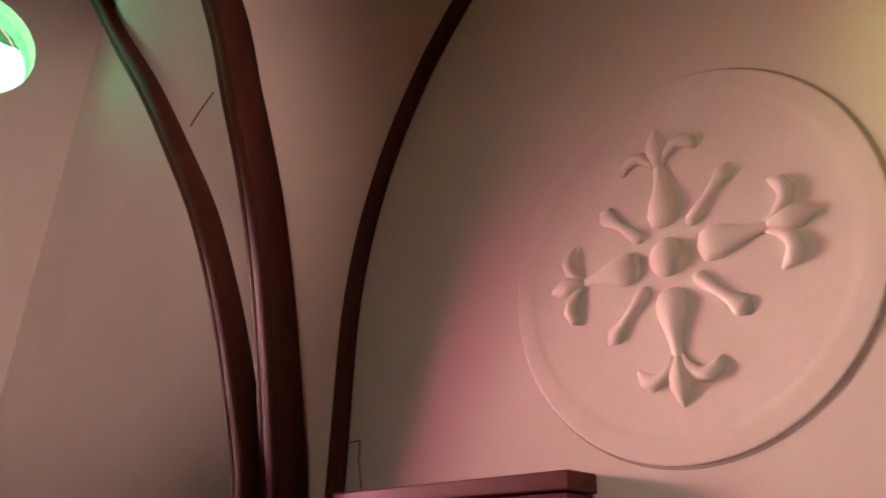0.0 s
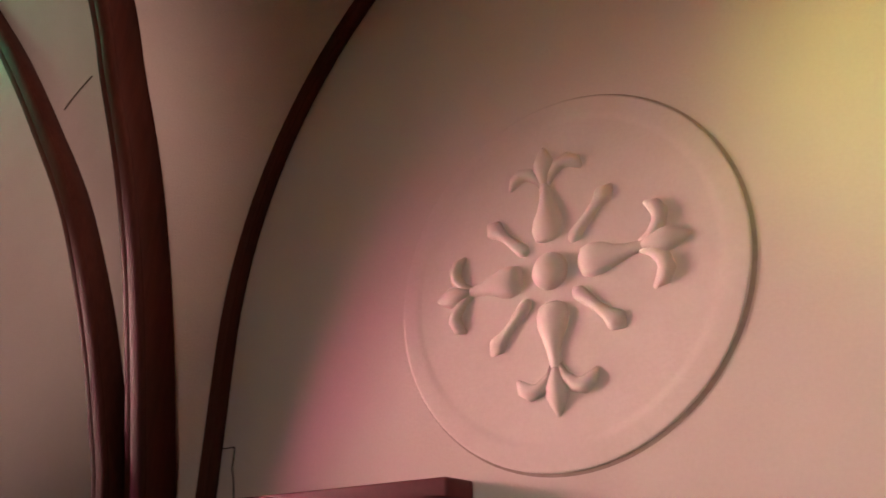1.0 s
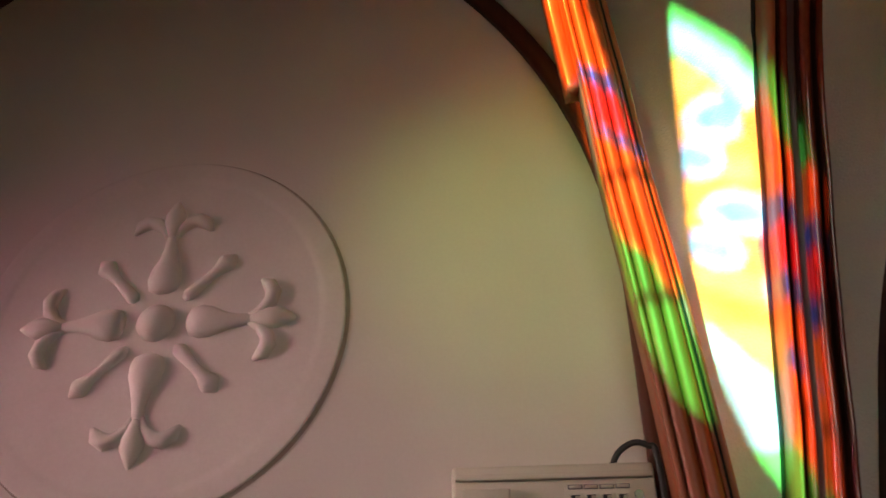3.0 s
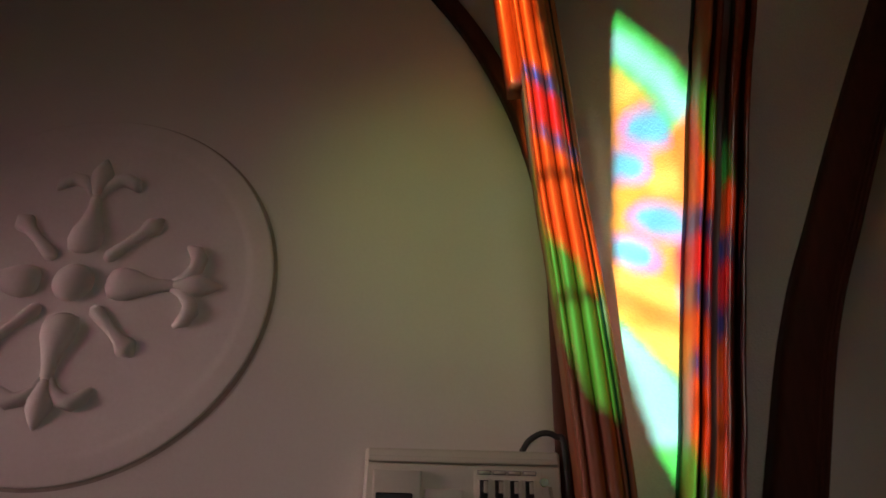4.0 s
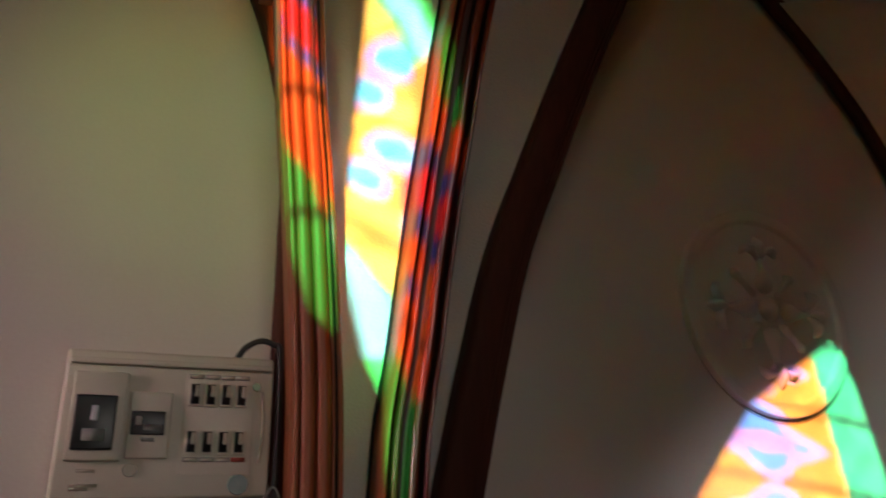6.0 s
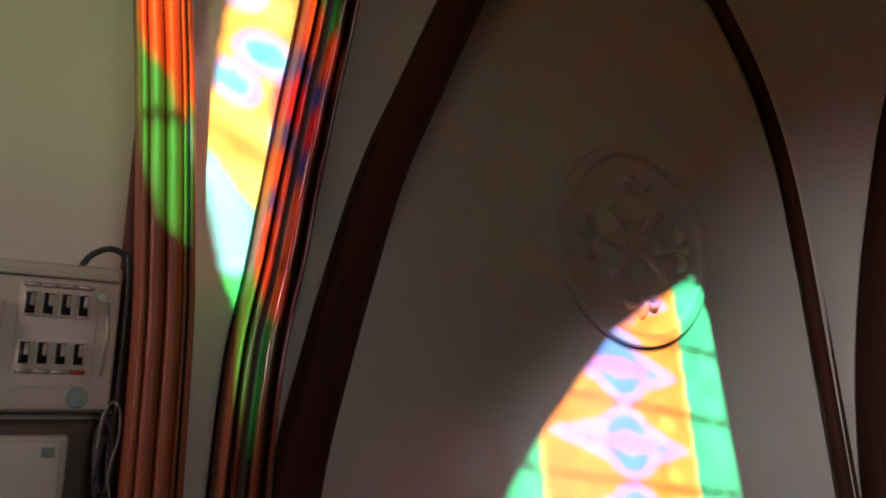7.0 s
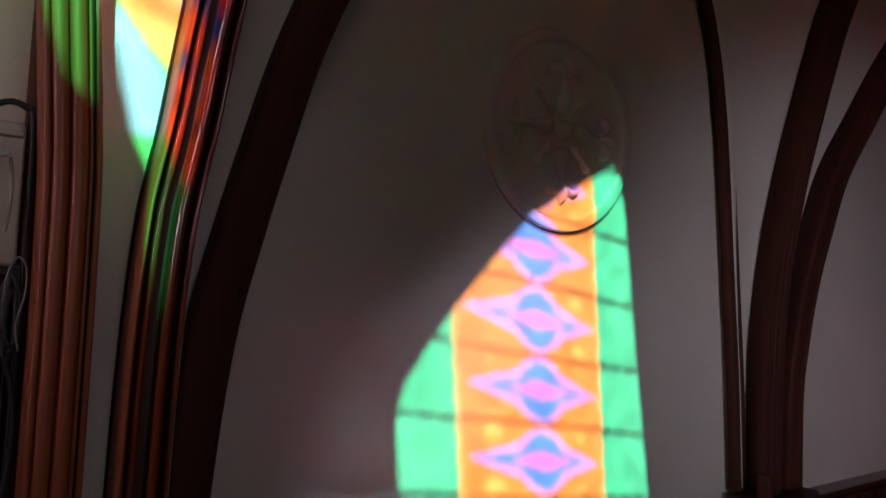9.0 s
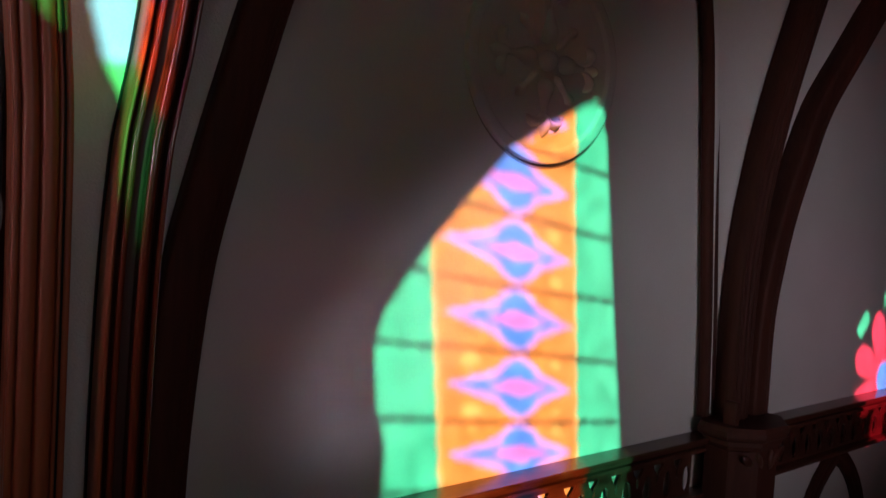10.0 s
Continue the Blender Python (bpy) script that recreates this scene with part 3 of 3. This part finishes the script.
web("vault_web_1", ARCHES["p0_right"], back("p0_mid", 0.05), 0.02, (0.4, 1, 0.3), "cream plaster vault web between dark ribs", z1=3.44)
web("vault_web_2", back("p0_mid", 0.05), back("p0_left", 0.06), 0.03, (0, 1, 0.2), "cream plaster vault web between dark ribs", z1=4.05)
web("vault_web_3", back("p1_left", 0.05, 0.03, 0.42), back("p1_mid", 0.078, -0.03), 0.012, (0, 1, 0.1), "rough plaster vault web lit through stained glass", z1=3.0)
web("vault_web_4", back("p1_mid", 0.078, 0.03), back("p1_right", 0.042, -0.02), 0.02, (0, 1, 0.1), "shaded plaster vault web between ribs", z1=3.0)
web("vault_web_5", P2_WALL, back("p2_mid", 0.07), 0.02, (-0.3, 1, 0.1), "grey plaster vault web above the rail", z1=3.1)
web("vault_web_6", back("p2_mid", 0.07), back("p2_right", 0.065), 0.02, (0, 1, 0.1), "grey plaster vault web above the rail", z1=3.1)
web("vault_web_7", ARCHES["p1_wall"], back("p1_left", 0.09, -0.02), 0.0, (0.3, 1, 0.2), "plaster behind the fluted rib", z1=3.0)


# ---- medallions ----
def taper(bm, stations, seg=8):
    """A rounded swelling on the wall along stations of (x, z, half width, height)."""
    rings = []
    for i, (x, z, w, h) in enumerate(stations):
        a, b = stations[max(i - 1, 0)], stations[min(i + 1, len(stations) - 1)]
        tx, tz = b[0] - a[0], b[1] - a[1]
        ln = math.hypot(tx, tz) or 1.0
        nx, nz = -tz / ln, tx / ln
        ring = []
        for k in range(seg + 1):
            ang = math.pi * k / seg
            ring.append(bm.verts.new((x + nx * w * math.cos(ang), -0.66 * h * math.sin(ang), z + nz * w * math.cos(ang))))
        rings.append(ring)
    for r0, r1 in zip(rings, rings[1:]):
        for k in range(seg):
            bm.faces.new((r0[k], r0[k + 1], r1[k + 1], r1[k]))
    bm.faces.new(rings[0])
    bm.faces.new(rings[-1])
    return bm


def turned(bm, ang):
    c, s = math.cos(ang), math.sin(ang)
    for v in bm.verts:
        x, z = v.co.x, v.co.z
        v.co.x, v.co.z = x * c - z * s, x * s + z * c
    return bm


def shifted(bm, x, y, z):
    for v in bm.verts:
        v.co += Vector((x, y, z))
    return bm


def medallion(cx, cz, label, rise=1.0, size=1.0, gap=0.006):
    m = thing("medallion", (cx, 0, cz), label, "medallion", "plaster medallions on the wall")
    prof = [(0.386, 0.0), (0.3855, 0.0038), (0.384, 0.0046), (0.380, 0.0048), (0.350, 0.0046), (0.343, 0.0042), (0.336, 0.0026), (0.330, 0.0022), (0.20, 0.0022), (0.0, 0.0022)]
    bm = bmesh.new()
    n = 96
    rings = [[bm.verts.new((r * math.cos(2 * math.pi * k / n), -h * rise, r * math.sin(2 * math.pi * k / n))) for k in range(n)] for r, h in prof[:-1]]
    for a, b in zip(rings, rings[1:]):
        for k in range(n):
            bm.faces.new((a[k], a[(k + 1) % n], b[(k + 1) % n], b[k]))
    bm.faces.new(rings[-1])
    part("disc", shifted(bm, cx, 0.0, cz), STUCCO, m, "raised round plaster disc with a rolled rim")
    # eccentric dark ring: the disc edge's shade put into colour, widest lower right
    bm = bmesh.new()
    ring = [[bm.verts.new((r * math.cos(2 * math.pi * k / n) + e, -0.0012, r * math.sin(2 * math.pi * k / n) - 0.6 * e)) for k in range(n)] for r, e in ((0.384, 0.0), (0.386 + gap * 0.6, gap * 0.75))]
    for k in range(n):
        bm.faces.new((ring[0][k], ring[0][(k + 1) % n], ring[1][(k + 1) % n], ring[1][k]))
    part("joint", shifted(bm, cx, 0.0, cz), RIM_SHADE, m, "dark ring round the disc, painted shade of its edge")
    lift = 0.0006 - 0.0022 * rise
    bm = bmesh.new()
    for j in range(7):
        ph = math.pi / 2 * j / 6
        r, h = 0.040 * math.cos(ph), 0.022 * math.sin(ph)
        ring = [bm.verts.new((r * math.cos(2 * math.pi * k / 28), -h, r * math.sin(2 * math.pi * k / 28))) for k in range(28)] if j < 6 else [bm.verts.new((0, -0.022, 0))]
        if j:
            for k in range(28):
                bm.faces.new((prev[k], prev[(k + 1) % 28], ring[(k + 1) % 28], ring[k]) if j < 6 else (prev[k], prev[(k + 1) % 28], ring[0]))
        prev = ring
    part("boss", shifted(bm, cx, lift, cz), STUCCO, m, "round plaster boss")
    for k in range(4):
        ang = math.pi / 2 * k
        bm = bmesh.new()
        taper(bm, [(0, 0.064, 0.012, 0.006), (0, 0.072, 0.030, 0.018), (0, 0.092, 0.036, 0.026), (0.002, 0.115, 0.033, 0.026), (0.003, 0.140, 0.022, 0.020), (0.002, 0.165, 0.015, 0.015), (0, 0.195, 0.012, 0.012), (0, 0.215, 0.010, 0.008)])
        part("stem", shifted(turned(bm, ang), cx, lift, cz), STUCCO, m)
        bm = taper(bmesh.new(), [(0, 0.185, 0.004, 0.006), (0, 0.205, 0.014, 0.018), (0, 0.232, 0.023, 0.026), (0, 0.252, 0.023, 0.024), (0, 0.272, 0.013, 0.014), (0, 0.287, 0.003, 0.003)])
        part("leaf", shifted(turned(bm, ang), cx, lift, cz), STUCCO, m)
        for s in (-1, 1):
            bm = taper(bmesh.new(), [(s * 0.006, 0.185, 0.004, 0.006), (s * 0.016, 0.212, 0.010, 0.014), (s * 0.036, 0.232, 0.015, 0.021), (s * 0.056, 0.236, 0.017, 0.023), (s * 0.074, 0.226, 0.015, 0.019), (s * 0.086, 0.208, 0.004, 0.005)])
            part("lobe", shifted(turned(bm, ang), cx, lift, cz), STUCCO, m)
        bm = taper(bmesh.new(), [(0, 0.070, 0.006, 0.006), (0, 0.082, 0.015, 0.016), (0, 0.100, 0.014, 0.016), (0, 0.135, 0.011, 0.013), (0, 0.160, 0.013, 0.014), (0, 0.178, 0.021, 0.018), (0, 0.188, 0.021, 0.016), (0, 0.208, 0.003, 0.003)])
        part("ray", shifted(turned(bm, ang + math.pi / 4), cx, lift, cz), STUCCO, m)
    m.scale = (size, 1.0 if size == 1.0 else 1.7, size)
    return m


medallion(0.0, 2.184, "cream plaster medallion with a flowered cross in relief")
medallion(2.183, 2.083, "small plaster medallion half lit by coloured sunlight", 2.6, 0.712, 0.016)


# ---- fuse board on the wall ----
def fuse_board():
    t = thing("fuse_board", (0.755, -0.002, 1.64), "ivory plastic fuse board with black breakers", "fuse board")
    x0, x1, z0, z1, yf = 0.598, 0.920, 1.642, 1.846, -0.066
    X = lambda u: x0 + (x1 - x0) * u
    Z = lambda v: z1 - (z1 - z0) * v
    part("body", boxed(x0 - 0.004, x1 + 0.003, -0.056, 0.0, z0 - 0.003, 1.874, 0.008), CREAM, t)
    part("cover", boxed(x0, x1, yf, -0.058, z0, z1, 0.004), CREAM, t)
    part("top_ridge", boxed(x0 + 0.002, x1 - 0.002, yf - 0.003, -0.058, z1 + 0.002, z1 + 0.012, 0.003), CREAM, t)
    hs = part("limiter_housing", boxed(X(.04), X(.285), yf - 0.012, yf + 0.004, Z(.73), Z(.06), 0.003), CREAM, t)
    part("limiter", boxed(X(.06), X(.245), yf - 0.019, yf - 0.010, Z(.655), Z(.245), 0.003), BLACK, hs, "black service breaker")
    part("toggle", boxed(X(.135), X(.165), yf - 0.027, yf - 0.017, Z(.44), Z(.33), 0.002), PALE, hs)
    part("rating_label", boxed(X(.105), X(.205), yf - 0.0205, yf - 0.018, Z(.59), Z(.50)), GREY, hs)
    mb = part("main_housing", boxed(X(.300), X(.500), yf - 0.008, yf + 0.004, Z(.71), Z(.20), 0.003), CREAM, t)
    part("main_breaker", boxed(X(.315), X(.472), yf - 0.014, yf - 0.007, Z(.535), Z(.355), 0.002), BLACK, mb, "black main breaker")
    part("main_toggle", boxed(X(.335), X(.365), yf - 0.021, yf - 0.013, Z(.47), Z(.40), 0.0015), GREY, mb)
    part("rating_label", boxed(X(.375), X(.455), yf - 0.0155, yf - 0.013, Z(.50), Z(.46)), GREY, mb)
    part("rating_label", boxed(X(.370), X(.430), yf - 0.0092, yf - 0.007, Z(.585), Z(.555)), GREY, mb)
    panel = part("breaker_field", boxed(X(.555), X(.905), yf - 0.0016, yf + 0.002, Z(.83), Z(.05), 0.0012), CREAM, t)
    for row, (va, vb) in enumerate(((0.125, 0.285), (0.500, 0.660))):
        for k in range(4):
            u = 0.605 + 0.0775 * k
            br = part("breaker", boxed(X(u - .030), X(u + .034), yf - 0.008, yf - 0.001, Z(vb + .015), Z(va - .015), 0.0015), CREAM, t)
            part("slot", boxed(X(u - .022), X(u + .020), yf - 0.0095, yf - 0.007, Z(vb), Z(va)), BLACK, br)
            part("toggle", boxed(X(u - .002), X(u + .018), yf - 0.015, yf - 0.009, Z((va + vb) / 2 + .02), Z(va + .01), 0.001), CREAM_DARK, br)
            v = 0.055 if row == 0 else 0.710
            red = row == 1 and k == 3
            tab = part("circuit_label", boxed(X(u - .033), X(u + .037), yf - 0.0042, yf - 0.001, Z(v + .022), Z(v - .012)), RED_LABEL if red else GREY, t)
            if not red:
                part("insert", boxed(X(u - .028), X(u + .032), yf - 0.0050, yf - 0.004, Z(v + .016), Z(v - .006)), CREAM, tab)
    for u, v, r, mat, nm in ((.915, .125, 0.0075, OLIVE, "pilot_lamp"), (.850, .905, 0.0165, TEAL_LABEL, "round_sticker"), (.335, .795, 0.0105, CREAM_DARK, "test_button")):
        bm = bmesh.new()
        bmesh.ops.create_cone(bm, cap_ends=True, segments=24, radius1=r, radius2=r * 0.92, depth=0.004, matrix=Matrix.Translation((X(u), yf - 0.002, Z(v))) @ Matrix.Rotation(math.pi / 2, 4, "X"))
        part(nm, bm, mat, t, smooth=False)
    for u0, u1, v in ((.10, .18, .80), (.08, .20, .905), (.08, .16, .93)):
        part("lettering", boxed(X(u0), X(u1), yf - 0.0012, yf + 0.001, Z(v + .012), Z(v - .012)), CREAM_DARK, t)
    bow = [Vector((X(.945 + 0.016 * math.sin(math.pi * k / 10)), yf + 0.0005, Z(.16 + .58 * k / 10))) for k in range(11)]
    part("grip", sweep(bmesh.new(), bow, [(-0.003, 0.0), (-0.002, 0.003), (0.002, 0.003), (0.003, 0.0)], (0, -1, 0)), CREAM_DARK, t)
    return t


fuse_board()
t = thing("meter_board", (0.755, 0.0, 1.2), "brown wooden backboard below the fuse board", "board")
part("board", boxed(0.585, 0.918, -0.040, -0.001, 1.24, 1.628, 0.012), BOARD, t)
t = thing("switch_box", (0.78, -0.03, 1.3), "white plastic switch box on a brown board", "switch box")
part("case", boxed(0.640, 0.868, -0.066, -0.040, 1.32, 1.605, 0.006), CREAM, t)
part("rim", boxed(0.648, 0.860, -0.070, -0.064, 1.33, 1.597, 0.003), CREAM, t)
part("round_sticker", boxed(0.832, 0.850, -0.0725, -0.069, 1.572, 1.587, 0.002), TEAL_LABEL, t)
cable = smooth_path([(0.858, -0.045, 1.870), (0.872, -0.048, 1.892), (0.896, -0.052, 1.905), (0.918, -0.056, 1.899), (0.931, -0.060, 1.876), (0.933, -0.06, 1.70), (0.932, -0.06, 1.50), (0.930, -0.06, 1.2)])
tagged(part("power_cable", tube(cable, 0.0052), RUBBER), "black rubber cable looping from the fuse board", "cable")
coil = [(0.917 + (0.009 + 0.003 * math.sin(k * 0.7)) * math.cos(k * 1.05), -0.088 + 0.008 * math.sin(k * 0.43), 1.588 + (0.052 + 0.010 * math.sin(k * 1.9)) * math.sin(k * 1.05) - 0.0012 * k) for k in range(40)]
tagged(part("coiled_cable", tube(smooth_path(coil, 4), 0.0042, 7), RUBBER), "tangled black cable bundled beside the pier", "cable")
loop = [(0.905, -0.10, 1.585), (0.908, -0.104, 1.63), (0.920, -0.106, 1.655), (0.932, -0.104, 1.64), (0.934, -0.10, 1.60), (0.924, -0.10, 1.55), (0.930, -0.10, 1.51)]
tagged(part("thin_wire", tube(smooth_path(loop), 0.0018, 6), GREY), "thin pale wire looped over the black cable", "wire")
tagged(part("hanging_cable", tube(smooth_path([(0.925, -0.07, 1.64), (0.905, -0.08, 1.60), (0.915, -0.07, 1.50), (0.935, -0.07, 1.40), (0.92, -0.07, 1.25), (0.87, -0.06, 1.18)]), 0.0045, 8), RUBBER), "loose black cable hanging beside the switch box", "cable")

# ---- red cabinet under the medallion ----
t = thing("cabinet", (-0.57, -0.05, 0.0), "shallow dark red painted wooden cabinet against the wall", "cabinet")
part("body", boxed(-0.93, -0.205, -0.078, -0.004, 0.0, 1.762, 0.004), BOX_WOOD, t)
part("top", boxed(-0.945, -0.195, -0.088, -0.004, 1.764, 1.800, 0.005), BOX_WOOD, t)
for x0, x1 in ((-0.92, -0.570), (-0.564, -0.215)):
    d = part("door", boxed(x0, x1, -0.092, -0.080, 0.08, 1.735, 0.004), BOX_WOOD, t)
    xh = -0.585 if x0 < -0.7 else -0.560
    part("handle", boxed(xh, xh + 0.01, -0.108, -0.091, 0.95, 1.07, 0.003), LEAD, d)

# ---- balustrade along the wall ----
t = thing("balustrade", (3.2, -0.1, 0.75), "dark carved wooden balustrade with pierced lattice", "balustrade")


def moulding(z0, z1, y0, name):
    h = z1 - z0
    prof = [(0.0, z0), (y0 * 0.6, z0), (y0 * 0.7, z0 + h * 0.2), (y0 * 0.92, z0 + h * 0.35), (y0 * 0.92, z0 + h * 0.5), (y0, z0 + h * 0.6), (y0, z0 + h * 0.85), (y0 * 0.95, z1), (0.0, z1)]
    bm = bmesh.new()
    ends = [[bm.verts.new((x, y - 0.002, z)) for y, z in prof] for x in (1.27, 6.19)]
    for k in range(len(prof)):
        bm.faces.new((ends[0][k], ends[0][(k + 1) % len(prof)], ends[1][(k + 1) % len(prof)], ends[1][k]))
    for e in ends:
        bm.faces.new(e)
    return part(name, bm, RAIL_WOOD, t, smooth=False)


moulding(0.934, 0.968, -0.076, "handrail")
moulding(0.905, 0.932, -0.062, "upper_moulding")
moulding(0.742, 0.772, -0.066, "lower_rail")


def pierced_panel(w):
    """One length of the pierced board: a funnel-shaped opening beside a long oval one."""
    f = w * 0.26
    tulip = [(f - 0.026, 0.899), (f - 0.020, 0.884), (f - 0.007, 0.870), (f - 0.004, 0.838), (f + 0.004, 0.838), (f + 0.007, 0.870), (f + 0.020, 0.884), (f + 0.026, 0.899)]
    oval = [(w * 0.76 + 0.021 * math.cos(2 * math.pi * k / 14), 0.822 + (0.046 if k < 8 else 0.040) * math.sin(2 * math.pi * k / 14)) for k in range(14)]
    loops = [[(0, 0.772), (w, 0.772), (w, 0.905), (0, 0.905)], tulip, oval]
    bm = bmesh.new()
    for y in (-0.034, -0.026):
        edges = []
        for loop in loops:
            vs = [bm.verts.new((x, y, z)) for x, z in loop]
            edges += [bm.edges.new((vs[k], vs[(k + 1) % len(vs)])) for k in range(len(vs))]
        bmesh.ops.triangle_fill(bm, edges=edges, use_beauty=True, use_dissolve=False)
    bm.verts.ensure_lookup_table()
    half, k0 = len(bm.verts) // 2, 0
    for loop in loops:
        n = len(loop)
        for k in range(n):
            a, b = k0 + k, k0 + (k + 1) % n
            bm.faces.new((bm.verts[a], bm.verts[b], bm.verts[half + b], bm.verts[half + a]))
        k0 += n
    return bm


STEP = 0.104
first = part("pierced_panel", pierced_panel(STEP - 0.001), RAIL_WOOD, t, smooth=False)
first.location = (1.30, 0, 0)
for k in range(1, 46):
    x = 1.30 + STEP * k
    if 3.0 < x + STEP / 2 < 3.28:
        continue
    ob = first.copy()
    scene.collection.objects.link(ob)
    ob.location = (x, 0, 0)


def octagon(bm, cx, cy, levels):
    rings = [[bm.verts.new((cx + r * math.cos(math.pi / 8 + math.pi / 4 * k), min(-0.003, cy + 0.75 * r * math.sin(math.pi / 8 + math.pi / 4 * k)), z)) for k in range(8)] for r, z in levels]
    for a, b in zip(rings, rings[1:]):
        for k in range(8):
            bm.faces.new((a[k], a[(k + 1) % 8], b[(k + 1) % 8], b[k]))
    bm.faces.new(rings[0])
    bm.faces.new(rings[-1])
    return bm


for cx, cy in ((3.14, -0.10), (1.09, -0.11), (-1.13, -0.10)):
    t = thing("pier", (cx, cy, 0.0), "dark wooden clustered pier with an octagonal cap", "pier", "piers of the arcade")
    part("cap", octagon(bmesh.new(), cx, cy, [(0.155, 0.945), (0.165, 0.960), (0.165, 0.975), (0.185, 0.985), (0.190, 0.995), (0.190, 1.010), (0.180, 1.024)]), WOOD, t, smooth=False)
    part("shaft", octagon(bmesh.new(), cx, cy, [(0.17, 0.0), (0.17, 0.10), (0.150, 0.14), (0.150, 0.90), (0.155, 0.943)]), WOOD, t, smooth=False)
    for k in range(5):
        bm = bmesh.new()
        bmesh.ops.create_icosphere(bm, subdivisions=2, radius=0.020, matrix=Matrix.Translation((cx - 0.10 + 0.05 * k, cy - 0.112 + abs(k - 2) * 0.012, 0.915)) @ Matrix.Rotation(0.5 * (k - 2), 4, "Y") @ Matrix.Diagonal((0.75, 0.5, 1.7, 1)))
        part("carved_bud", bm, RAIL_WOOD, t)

arch = [Vector((3.79, -0.03, 0.02 + 0.052 * k)) for k in range(5)]
arch += [Vector((3.79 + dx, -0.03, 0.28 + math.sqrt(0.5 ** 2 - (0.5 - dx) ** 2))) for dx in (0.0, 0.01, 0.03, 0.06, 0.10, 0.15, 0.20, 0.25, 0.29)]
right = [Vector((2 * 4.08 - v.x, v.y, v.z)) for v in reversed(arch)]
tagged(part("low_arch", sweep(bmesh.new(), arch + right[1:], plain_rib(0.075, 0.028), (0, -1, 0)), WOOD), "dark wooden pointed arch moulding below the rail", "arch")
tagged(part("rib_wedge", boxed(2.995, 3.022, -0.16, -0.115, 1.027, 1.105, 0.006), WOOD), "small wooden wedge standing on the pier cap", "wedge")
crack = smooth_path([(-1.41, -0.399, 3.106), (-1.455, -0.394, 3.108), (-1.52, -0.388, 3.103), (-1.58, -0.383, 3.094), (-1.627, -0.378, 3.083)])
tagged(part("plaster_crack", tube(crack, 0.0024, 6), BOARD), "thin dark crack curving across the vault plaster", "crack")
wire = smooth_path([(-1.026, -0.006, 1.943), (-0.99, -0.007, 1.941), (-0.962, -0.006, 1.940), (-0.960, -0.005, 1.915), (-0.962, -0.005, 1.888), (-0.952, -0.005, 1.862), (-0.936, -0.006, 1.801)], 6)
tagged(part("bell_wire", tube(wire, 0.0016, 6), BOARD), "thin brown wire running down to the red cabinet", "wire")
